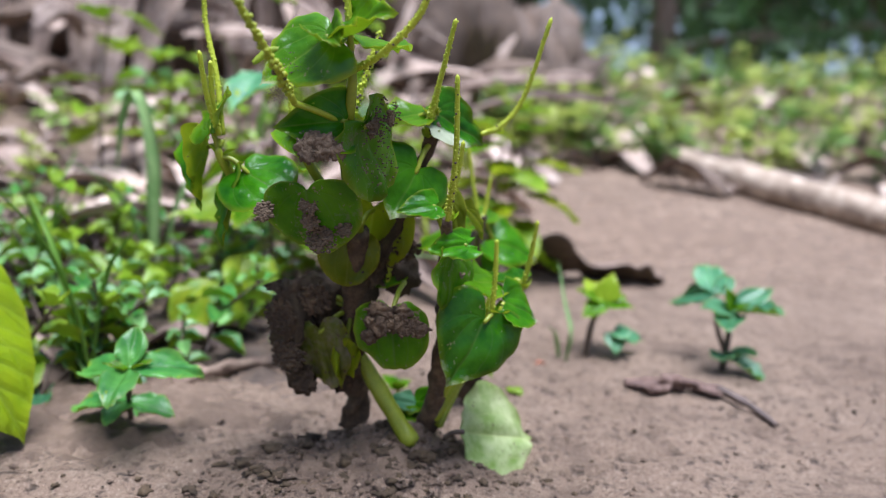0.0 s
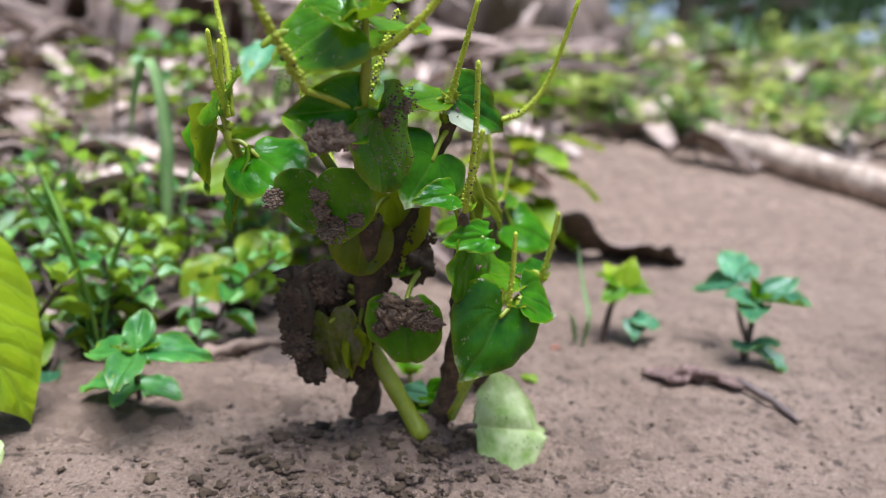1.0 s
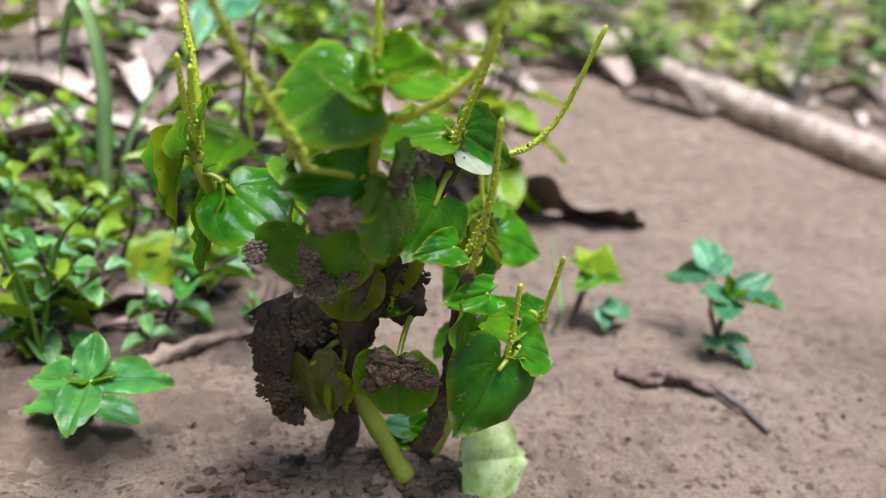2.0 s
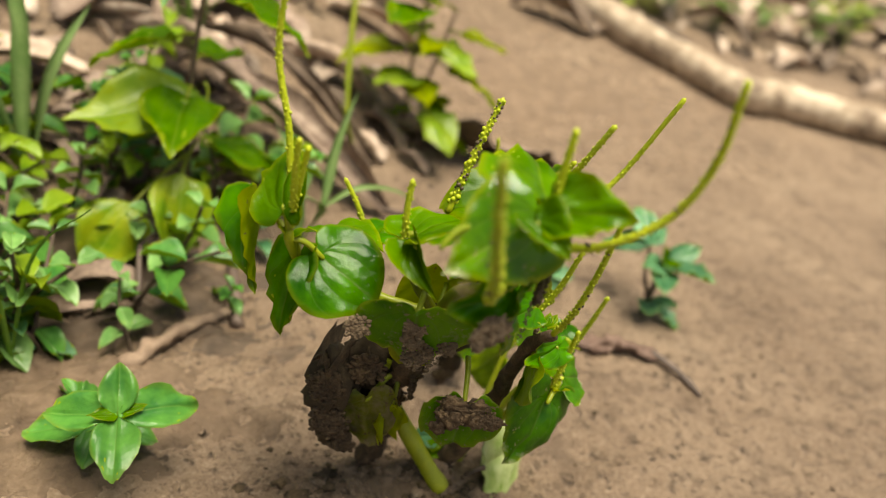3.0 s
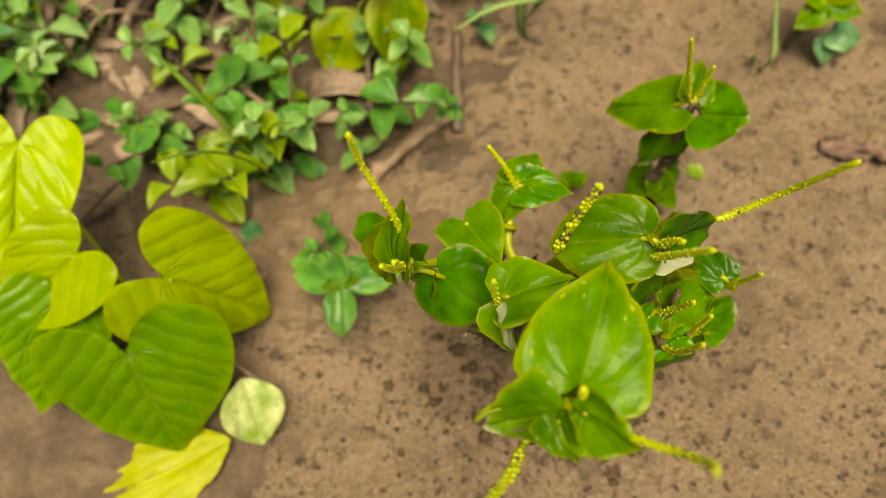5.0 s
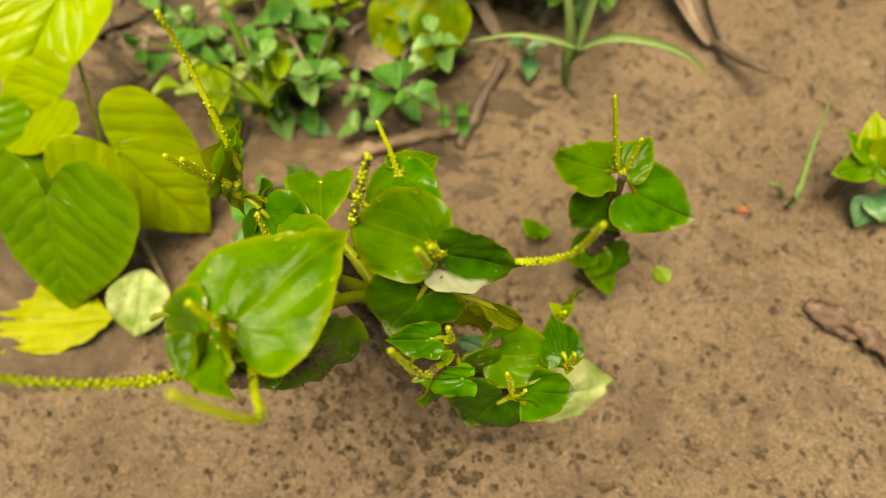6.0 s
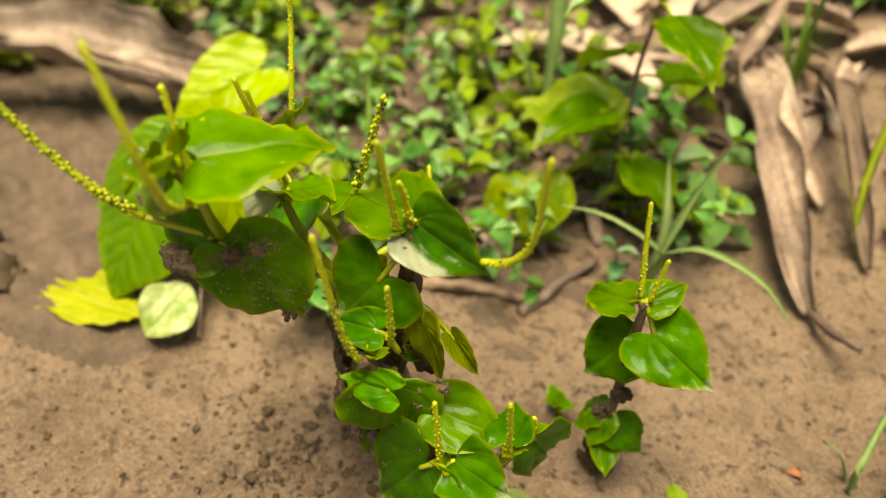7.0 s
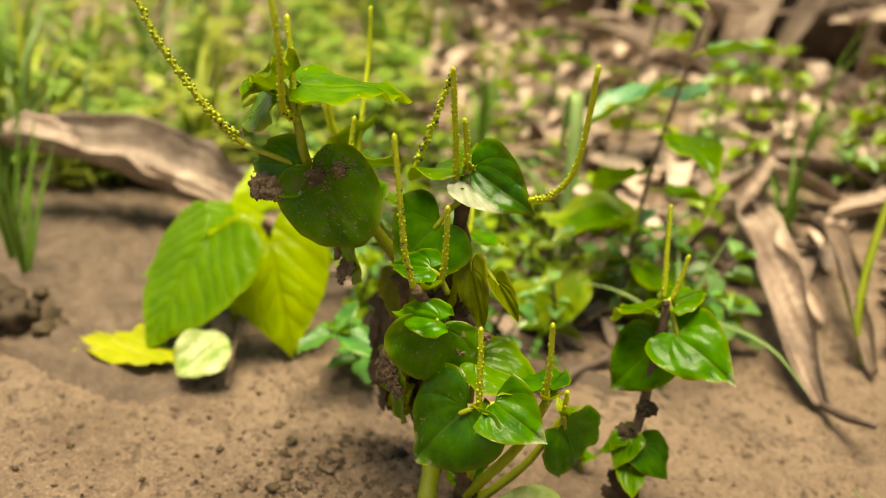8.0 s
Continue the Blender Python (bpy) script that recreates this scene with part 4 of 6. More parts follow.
    add_mud(p, [((-0.0250, 0.1085, 0.0760), (0.16, -0.97, 0.10), 0.0014, 60, 0.00018), ((-0.0225, 0.1092, 0.0800), (0.16, -0.97, 0.10), 0.0024, 40, 0.00014)], MUD_CRUMB, "fine grey grit on the leaf edge", False)
    s = Shape()
    for k, (at, rad) in enumerate((((-0.0282, 0.1432, 0.0310), (0.0042, 0.0034, 0.0085)), ((-0.0232, 0.1445, 0.0370), (0.0048, 0.0030, 0.0045)), ((-0.0262, 0.1438, 0.0215), (0.0030, 0.0026, 0.0050)), ((-0.0190, 0.1455, 0.0250), (0.0028, 0.0024, 0.0080)), ((-0.0150, 0.1440, 0.0400), (0.0035, 0.0028, 0.0075)), ((-0.0070, 0.1455, 0.0420), (0.0036, 0.0022, 0.0040)))):
        lump(s, at, rad, 3, 0.45, 2.6, 0, 11.3 * k)
    tagged(part("mud_mass", s, [MUD_DARK], p, "dark mud filling the withered leaves"), kind="stuff")
    add_mud(p, [((-0.0150, 0.1445, 0.0230), (0.9, -0.4, 0.1), 0.0026, 110, 0.0008), ((-0.0140, 0.1420, 0.0340), (0.9, -0.4, 0.1), 0.0030, 120, 0.0008), ((-0.0130, 0.1400, 0.0450), (0.9, -0.4, 0.1), 0.0030, 110, 0.0007), ((0.0015, 0.1425, 0.0190), (0.9, -0.4, 0.1), 0.0022, 100, 0.0007), ((0.0020, 0.1395, 0.0290), (0.9, -0.4, 0.1), 0.0022, 90, 0.0007)], MUD_COAT, "dark mud clinging to the stems", False)
    add_mud(p, [((-0.0155, 0.1450, 0.0270), (0, -1, 0), 0.0026, 120, 0.0007), ((-0.0120, 0.1430, 0.0440), (0, -1, 0), 0.0040, 130, 0.0007), ((-0.0165, 0.1450, 0.0190), (-0.1, -1, 0), 0.0028, 100, 0.0008), ((-0.0150, 0.1425, 0.0350), (0, -1, 0), 0.0030, 120, 0.0008), ((-0.0060, 0.1425, 0.0480), (0.2, -1, 0), 0.0030, 90, 0.0007)], MUD_COAT, "dark mud clinging to the stems", False)


build_herb()


def build_mud_patch(cx, cy, rx, ry, n, rise, label, lift=0.0, mat=MUD_DAMP_SHADE):
    """A thin ragged sheet of dark mud or soil laid over the ground."""
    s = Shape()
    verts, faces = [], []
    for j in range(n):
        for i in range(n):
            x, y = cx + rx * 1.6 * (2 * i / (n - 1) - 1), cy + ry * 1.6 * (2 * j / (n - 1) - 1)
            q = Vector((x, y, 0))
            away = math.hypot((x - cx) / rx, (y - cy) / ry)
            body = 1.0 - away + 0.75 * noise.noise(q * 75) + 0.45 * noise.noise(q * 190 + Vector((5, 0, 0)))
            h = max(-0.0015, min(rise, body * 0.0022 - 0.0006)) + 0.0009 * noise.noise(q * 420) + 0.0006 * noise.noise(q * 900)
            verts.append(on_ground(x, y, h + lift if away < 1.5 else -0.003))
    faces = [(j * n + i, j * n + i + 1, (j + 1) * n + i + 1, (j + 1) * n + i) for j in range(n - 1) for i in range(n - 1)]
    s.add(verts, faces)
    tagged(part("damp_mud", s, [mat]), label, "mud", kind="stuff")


# The herb's shadow on the ground goes into this mud sheet's colour.
build_mud_patch(-0.015, 0.137, 0.019, 0.016, 90, 0.0016, "dark brown mud caked round the herb's foot, its shadow put into the colour")
# Darker sheets over the soil behind the creeper and about the small weeds.
build_mud_patch(-0.210, 0.112, 0.085, 0.030, 110, 0.0012, "dark brown soil behind the creeper", 0.0040, MUD_BED)
build_mud_patch(-0.125, 0.215, 0.075, 0.036, 120, 0.0014, "sheet of dark soil under the small weeds", 0.0010, MUD_BED)
build_mud_patch(-0.084, 0.172, 0.036, 0.024, 100, 0.0010, "dark brown soil beside the small weeds", 0.0008)
build_mud_patch(0.150, 0.430, 0.120, 0.070, 120, 0.0012, "damp patchy soil before the fallen branch", 0.0006)


def build_second_herb():
    p = thing("spiked_herb", on_ground(0.0100, 0.179), "smaller glossy herb with heart leaves and one spike", "plant", "spiked herbs")
    node = (0.0119, 0.1796, 0.0502)
    add_stem(p, [(0.0094, 0.1796, -0.0010), (0.0099, 0.1796, 0.0162), (0.0109, 0.1801, 0.0352), node], 0.0012, 0.0008, STEM_BROWN)
    add_leaf(p, (0.0144, 0.1804, 0.0442), (0.0276, 0.1823, 0.0400), (0.45, -0.60, 0.62), 0.52, LEAF_TIPPED, stalk=node, seed=41)
    add_leaf(p, (0.0102, 0.1803, 0.0397), (0.0042, 0.1755, 0.0285), (0.45, -0.55, 0.62), 0.50, LEAF_TIPPED, stalk=node, seed=42)
    add_leaf(p, (0.0089, 0.1803, 0.0477), (-0.0057, 0.1838, 0.0410), (0.0, -0.25, 1), 0.38, LEAF_LIGHT, stalk=node, seed=43)
    add_leaf(p, (0.0119, 0.1811, 0.0497), (0.0139, 0.1886, 0.0524), (0.15, -0.6, 0.8), 0.48, LEAF_LIGHT, stalk=node, seed=44)
    add_leaf(p, (0.0124, 0.1796, 0.0192), (0.0179, 0.1831, 0.0132), (0.5, -0.5, 0.6), 0.5, LEAF, stalk=(0.0104, 0.1796, 0.0212), seed=45)
    add_leaf(p, (0.0102, 0.1781, 0.0202), (0.0106, 0.1736, 0.0147), (0.1, -0.3, 0.9), 0.5, LEAF_DUSTY, stalk=(0.0099, 0.1796, 0.0152), seed=46)
    add_leaf(p, (0.0084, 0.1791, 0.0192), (0.0024, 0.1771, 0.0132), (-0.3, -0.4, 0.9), 0.5, LEAF_DUSTY, stalk=(0.0099, 0.1796, 0.0172), seed=47)
    add_leaf(p, (0.0114, 0.1781, 0.0142), (0.0164, 0.1741, 0.0112), (0.3, -0.3, 0.9), 0.45, LEAF_LIGHT, stalk=(0.0099, 0.1796, 0.0112), seed=48)
    add_spike(p, [(0.0106, 0.1798, 0.0507), (0.0089, 0.1805, 0.0592), (0.0074, 0.1811, 0.0680)], 50)
    add_spike(p, [(0.0122, 0.1803, 0.0507), (0.0129, 0.1809, 0.0557), (0.0134, 0.1811, 0.0597)], 22)
    add_mud(p, [((0.0099, 0.1786, 0.0092), (0.2, -1, 0.1), 0.0040, 90, 0.0008), ((0.0094, 0.1781, 0.0202), (0.4, -1, 0.2), 0.0030, 80, 0.0009), ((0.0114, 0.1791, 0.0272), (0.6, -1, 0.2), 0.0022, 60, 0.0008), ((0.0122, 0.1786, 0.0504), (0.3, -0.5, 0.8), 0.0008, 12, 0.0005)], MUD_DARK)


build_second_herb()


def build_fallen_leaf():
    p = thing("fallen_leaf", on_ground(0.0180, 0.1500), "pale faded green leaf propped against the herb's foot", "leaf")
    s = Shape()
    blade(s, (0.0068, 0.1425, 0.0100), (0.0268, 0.1588, 0.0015), (0.55, -0.60, 0.55), 0.44, OVAL, 0.05, 0.05, wave=0.05, under=1, seed=61, notch=0.20, steps=34)
    part("blade", s, [LEAF_FADED, LEAF_FADED], p)
    s = Shape()
    tube(s, [(0.0072, 0.1428, 0.0098), (0.0050, 0.1420, 0.0100), (0.0032, 0.1422, 0.0085)], 0.0006, 0.0005, 8, 7)
    part("stalk", s, [STEM_BROWN], p)


build_fallen_leaf()


# ---- heart-leaved creeper ----
def build_creeper():
    p = thing("heart_leaf_creeper", on_ground(-0.108, 0.140), "creeper with large yellow-green heart-shaped leaves", "plant")
    root = (-0.112, 0.140, 0.004)
    big = dict(steps=30, thick=0.0003, wave=0.04, quilt=0.012)
    add_leaf(p, (-0.0998, 0.1456, 0.0333), (-0.0821, 0.1456, 0.0038), (0.78, -0.43, 0.45), 0.47, LEAF_HEART, LEAF_HEART, root, seed=51, lobe=1.15, cup=-0.06, droop=0.12, label="yellow-green heart-shaped leaf", **big)
    add_leaf(p, (-0.1049, 0.1284, 0.0330), (-0.1008, 0.1087, 0.0062), (0.26, -0.76, 0.60), 0.62, LEAF_HEART_GREEN, LEAF_HEART_GREEN, root, seed=52, lobe=1.2, cup=-0.10, droop=0.10, label="green heart-shaped leaf", **big)
    add_leaf(p, (-0.1342, 0.1725, 0.0450), (-0.1350, 0.1420, 0.0335), (0.42, -0.38, 0.82), 0.42, LEAF_HEART, LEAF_HEART, root, seed=53, label="pale yellow-green heart-shaped leaf", **big)
    add_leaf(p, (-0.1198, 0.1497, 0.0362), (-0.1405, 0.1330, 0.0290), (0.25, -0.30, 0.92), 0.45, LEAF_HEART, LEAF_HEART, root, seed=54, **big)
    add_leaf(p, (-0.1250, 0.1400, 0.0300), (-0.1330, 0.1160, 0.0160), (0.3, -0.2, 0.9), 0.44, LEAF_HEART_GREEN, LEAF_HEART_GREEN, root, seed=55, **big)
    add_stem(p, [(-0.0930, 0.1260, 0.0005), (-0.0930, 0.1255, 0.0120), (-0.1000, 0.1290, 0.0250), (-0.1045, 0.1286, 0.0328)], 0.0008, 0.0006, STEM_BROWN)


build_creeper()


def build_flat_leaves():
    s = Shape()
    blade(s, (-0.0868, 0.1282, 0.0125), (-0.0818, 0.1140, 0.0055), (0.55, -0.40, 0.70), 0.46, ELLIPSE, 0.08, 0.08, seed=62, lobe=0.5)
    p = thing("fallen_leaf", on_ground(-0.0840, 0.1212), "pale round wilted leaf with a brown stalk on soil", "leaf")
    part("blade", s, [LEAF_FADED, LEAF_FADED], p)
    s = Shape()
    tube(s, [(-0.0935, 0.1345, 0.012), (-0.0875, 0.1305, 0.006), (-0.0795, 0.1262, 0.001)], 0.0007, 0.0005, 10, 8, 0, 0.3)
    part("stalk", s, [TWIG], p)
    p = thing("fallen_leaf", on_ground(-0.1030, 0.1040), "bright yellow dying leaf, torn and holed, flat on soil", "leaf")
    for k, (a, b, wd, nt) in enumerate((((-0.0905, 0.1150, 0.0046), (-0.1200, 0.0985, 0.0050), 0.27, 0.50), ((-0.1100, 0.1040, 0.0042), (-0.1135, 0.0935, 0.0036), 0.42, 0.55), ((-0.1050, 0.1080, 0.0040), (-0.0985, 0.1005, 0.0036), 0.40, 0.55))):
        s = Shape()
        blade(s, a, b, (0.05, -0.05, 1), wd, ELLIPSE, 0.04, 0.03, wave=0.07, seed=63 + 5 * k, notch=nt, steps=44)
        part("torn_lobe" if k else "blade", s, [LEAF_TORN, LEAF_TORN], p)
    s = Shape()
    blade(s, (0.0260, 0.1890, 0.0012), (0.0205, 0.1912, 0.0018), (0.1, -0.1, 1), 0.38, OVAL, 0.10, 0.06, seed=92, steps=16)
    tagged(part("fallen_leaf", s, [LEAF_WEED_YELLOW, LEAF_WEED_YELLOW]), "small yellow-green leaf lying on bare soil", "leaf")
    s = dead_strip([on_ground(0.0335, 0.2160, 0.0005), on_ground(0.0350, 0.2168, 0.0015), on_ground(0.0362, 0.2178, 0.0005)], 0.0022, 0.8, 93, None, 0.5, 8, 5, 0.0004)
    tagged(part("dead_leaf", s, [DEAD_RED]), "red-brown scrap of leaf on bare soil", "dead leaf", "dead leaves")


# ---- small weeds ----
def weed_mesh_parts(p, base, height, pairs, size, lean, seed, mat=None):
    """A low herb: a thin stem with crossed pairs of small oval leaves."""
    rng = random.Random(seed)
    base = Vector(base)
    tip = base + Vector((lean[0], lean[1], height))
    bend = base.lerp(tip, 0.5) + Vector((rng.uniform(-1, 1), rng.uniform(-1, 1), 0.5)) * height * 0.12
    path = spline([base - Vector((0, 0, 0.002)), bend, tip], 12)
    stem = Shape()
    tube(stem, path, 0.0007, 0.00045, 12, 7)
    part("stem", stem, [STEM_BROWN], p)
    turn = rng.random() * math.pi
    for i in range(pairs):
        q = 0.35 + 0.65 * i / max(1, pairs - 1) if pairs > 1 else 1.0
        at = path[min(11, int(q * 11))]
        turn += math.pi / 2 + rng.uniform(-0.3, 0.3)
        L = size * (1.0 if i < pairs - 1 else 0.8) * rng.uniform(0.8, 1.2)
        for side in (0, math.pi):
            w = turn + side + rng.uniform(-0.2, 0.2)
            rise = rng.uniform(-0.35, 0.35) if i < pairs - 1 else rng.uniform(0.2, 0.8)
            d = Vector((math.cos(w), math.sin(w), rise)).normalized()
            s = Shape()
            blade(s, at + d * 0.0008, at + d * L, (-d.x * rise * 0.6, -d.y * rise * 0.6, 1), rng.uniform(0.29, 0.38), ELLIPSE, 0.18, 0.16, 0.12, 0.08, 0.0003, seed=rng.random() * 50, steps=13, rings=(0.3, 0.65, 0.92, 1.0))
            part("leaf", s, [mat or LEAF_WEED, LEAF_UNDER], p)
    return p


def build_crossed_weed():
    p = thing("small_weed", on_ground(-0.0695, 0.164), "small weed with four crossed glossy green leaves", "plant", "small weeds")
    c = Vector((-0.0642, 0.1501, 0.0186))
    add_stem(p, [on_ground(-0.0695, 0.1640, -0.002), (-0.0680, 0.1590, 0.0080), c], 0.0007, 0.0006, STEM_BROWN)
    for tip, face, wd, sd in (((-0.0773, 0.1538, 0.0171), (0, -0.35, 1), 0.29, 1), ((-0.0496, 0.1553, 0.0176), (0.1, -0.4, 0.9), 0.28, 2), ((-0.0637, 0.1378, 0.0162), (0, -0.3, 1), 0.33, 3), ((-0.0645, 0.1548, 0.0268), (0, -0.85, 0.5), 0.36, 4)):
        add_leaf(p, c, tip, face, wd, LEAF_WEED_DARK, outline=ELLIPSE, seed=sd, steps=18)
    for tip in ((-0.0690, 0.1486, 0.0206), (-0.0595, 0.1510, 0.0208)):
        add_leaf(p, c, tip, (0, -0.2, 1), 0.3, LEAF_LIGHT, outline=OVAL, seed=9, steps=14)
    for tip in ((-0.0820, 0.1600, 0.0060), (-0.0570, 0.1570, 0.0060), (-0.0700, 0.1500, 0.0065)):
        add_leaf(p, (-0.0682, 0.1595, 0.0075), tip, (0, -0.2, 1), 0.3, LEAF_WEED_DARK, outline=ELLIPSE, seed=12, steps=14)


build_crossed_weed()


def build_seedlings():
    p = thing("seedling", on_ground(0.0920, 0.2160), "young seedling with blue-green oval leaves", "plant", "seedlings")
    c = Vector((0.0930, 0.2170, 0.0190))
    low = Vector((0.0922, 0.2162, 0.0060))
    add_stem(p, [on_ground(0.0915, 0.2160, -0.002), low, c], 0.0012, 0.0008, STEM_BROWN)
    add_stem(p, [low, (0.0900, 0.2200, 0.0140), (0.0900, 0.2230, 0.0230)], 0.0008, 0.0006, STEM_BROWN)
    up = Vector((0.0900, 0.2230, 0.0230))
    for a, tip, face, wd in ((up, (0.0905, 0.2400, 0.0335), (-0.1, -0.8, 0.55), 0.36), (c, (0.1035, 0.1995, 0.0262), (0.1, -0.35, 0.9), 0.27), (up, (0.0765, 0.2371, 0.0172), (-0.3, -0.5, 0.8), 0.28), (c, (0.1075, 0.2170, 0.0295), (0, -0.6, 0.8), 0.29), (c, (0.0850, 0.2010, 0.0175), (-0.3, -0.6, 0.7), 0.34), (c, (0.0800, 0.2100, 0.0235), (-0.3, -0.6, 0.7), 0.34), (up, (0.0990, 0.2300, 0.0300), (0.1, -0.6, 0.8), 0.30), (low, (0.1035, 0.2040, 0.0010), (0.2, -0.3, 1), 0.28), (low, (0.0842, 0.2040, 0.0085), (-0.2, -0.6, 0.8), 0.36), (low, (0.1000, 0.2080, 0.0100), (0.3, -0.6, 0.8), 0.30)):
        add_leaf(p, a, Vector(a).lerp(Vector(tip), 0.82), face, wd * 0.92, LEAF_WEED, outline=ELLIPSE, seed=tip[0] * 900, steps=16)
    for tip in ((0.0905, 0.2150, 0.0275), (0.0955, 0.2120, 0.0235)):
        add_leaf(p, c, tip, (0.2, -0.6, 0.7), 0.32, LEAF_LIGHT, outline=OVAL, steps=14)
    p = thing("seedling", on_ground(0.056, 0.232), "tiny pale seedling with round leaves", "plant", "seedlings")
    c = Vector((0.0570, 0.2310, 0.0170))
    add_stem(p, [on_ground(0.0520, 0.2310, -0.002), (0.0535, 0.2310, 0.010), c], 0.0012, 0.0008, STEM_BROWN)
    for tip, wd, mat in (((0.0660, 0.2280, 0.0175), 0.42, LEAF_LIGHT), ((0.0480, 0.2330, 0.0220), 0.28, LEAF_LIGHT), ((0.0640, 0.2230, 0.0080), 0.45, LEAF_WEED), ((0.0710, 0.2290, 0.0060), 0.45, LEAF_WEED), ((0.0600, 0.2220, 0.0030), 0.45, LEAF_WEED), ((0.0655, 0.2385, 0.0200), 0.42, LEAF_LIGHT), ((0.0520, 0.2400, 0.0240), 0.36, LEAF_UNDER), ((0.0600, 0.2430, 0.0150), 0.42, LEAF_LIGHT), ((0.0490, 0.2260, 0.0140), 0.40, LEAF_LIGHT), ((0.0600, 0.2340, 0.0270), 0.40, LEAF_UNDER)):
        foot = Vector(c if tip[2] > 0.012 else (0.0605, 0.2290, 0.0080))
        add_leaf(p, foot, foot.lerp(Vector(tip), 1.0), (0, -0.35, 0.9), wd, mat, outline=OVAL, seed=tip[0] * 700, steps=14)


build_seedlings()


def build_foot_seedling():
    p = thing("seedling", on_ground(-0.0030, 0.1500), "tiny green seedling beside the muddy herb stem", "plant", "seedlings")
    c = Vector((-0.0026, 0.1490, 0.0128))
    low = Vector((-0.0028, 0.1498, 0.0085))
    add_stem(p, [on_ground(-0.0030, 0.1500, -0.001), low, c], 0.0005, 0.0004)
    for a, tip, face, wd, mat in ((c, (0.0015, 0.1475, 0.0178), (-0.5, -0.8, 0.4), 0.42, LEAF), (c, (-0.0045, 0.1450, 0.0130), (-0.2, -0.5, 0.8), 0.48, LEAF_LIGHT), (c, (-0.0088, 0.1470, 0.0155), (-0.1, -0.5, 0.8), 0.40, LEAF_WEED), (low, (0.0005, 0.1475, 0.0085), (0.1, -0.6, 0.7), 0.42, LEAF_YELLOW)):
        add_leaf(p, a, tip, face, wd, mat, outline=OVAL, seed=tip[0] * 900, steps=14)


build_foot_seedling()


def build_sprout():
    p = thing("sprout", on_ground(-0.008, 0.186), "tiny green sprout with two leaves in bare soil", "plant", "seedlings")
    c = on_ground(-0.008, 0.186, 0.003)
    add_stem(p, [on_ground(-0.008, 0.1865, -0.001), c], 0.0006, 0.0005)
    for tip in ((-0.0122, 0.1862, 0.0065), (-0.0045, 0.1872, 0.0050), (-0.0078, 0.1830, 0.0060)):
        add_leaf(p, c, tip, (0, -0.3, 1), 0.42, LEAF_LIGHT, outline=OVAL, seed=tip[0] * 500, steps=12)


build_sprout()

# a weed kind is built once, then set out in copies
WEEDS = []
for k, (h, pairs, size, mat) in enumerate(((0.018, 3, 0.0105, LEAF_WEED_DARK), (0.024, 4, 0.0098, LEAF_WEED_PALE), (0.013, 2, 0.0125, LEAF_WEED), (0.030, 4, 0.0105, LEAF_WEED_YELLOW), (0.022, 4, 0.0110, LEAF_WEED_PALE), (0.020, 3, 0.0100, LEAF_WEED_YELLOW), (0.026, 4, 0.0100, LEAF_WEED_DARK))):
    w = thing("small_weed", (0, 0, 0), "low leafy weed with small opposite green leaves", "plant", "small weeds")
    weed_mesh_parts(w, (0, 0, 0), h, pairs, size, (0.008 * (k - 3), 0.007), 200 + k, mat)
    WEEDS.append(w)


def set_weed(kind, x, y, turn, scale, tilt=0.0):
    m = Matrix.LocRotScale(on_ground(x, y), Euler((tilt, tilt * 0.6, turn)), (scale,) * 3)
    return copy_thing(WEEDS[kind], m)


def sow_weeds():
    rng = random.Random(31)
    done = 0
    while done < 98:
        x, y = rng.uniform(-0.27, -0.025), rng.uniform(0.165, 0.37)
        if y < 0.192 + max(0.0, x + 0.068) * 1.05 and x > -0.085:
            continue
        if x > -0.046 and y < 0.245 or (-0.130 < x < -0.085 and y < 0.180) or (x < -0.13 and y < 0.20):
            continue
        if rng.random() < (y - 0.215) * 10 or (-0.085 < x < -0.045 and 0.205 < y < 0.25 and rng.random() < 0.7):
            continue
        set_weed(rng.choice((0, 1, 1, 2, 4, 5, 6) if y < 0.25 else (3, 4, 5, 5, 6)), x, y, rng.random() * 6.28, rng.uniform(0.7, 1.1), rng.uniform(-0.35, 0.35))
        done += 1
    for kind, x, y, sc in ((0, -0.0740, 0.1745, 0.65), (2, -0.0960, 0.1715, 0.7), (1, -0.0640, 0.1900, 0.65), (2, -0.0820, 0.1880, 0.65), (0, -0.0440, 0.2130, 0.55), (2, -0.0350, 0.2350, 0.6)):
        set_weed(kind, x, y, rng.random() * 6.28, sc, rng.uniform(-0.25, 0.25))
    for _ in range(12):
        x, y = rng.uniform(-0.36, -0.04), rng.uniform(0.36, 0.50)
        set_weed(rng.choice((3, 4, 5)), x, y, rng.random() * 6.28, rng.uniform(1.0, 1.8), rng.uniform(-0.3, 0.3))
    for _ in range(10):
        x, y = rng.uniform(-0.13, 0.0), rng.uniform(0.375, 0.47)
        set_weed(rng.choice((3, 4, 5)), x, y, rng.random() * 6.28, rng.uniform(0.9, 1.5), rng.uniform(-0.3, 0.3))


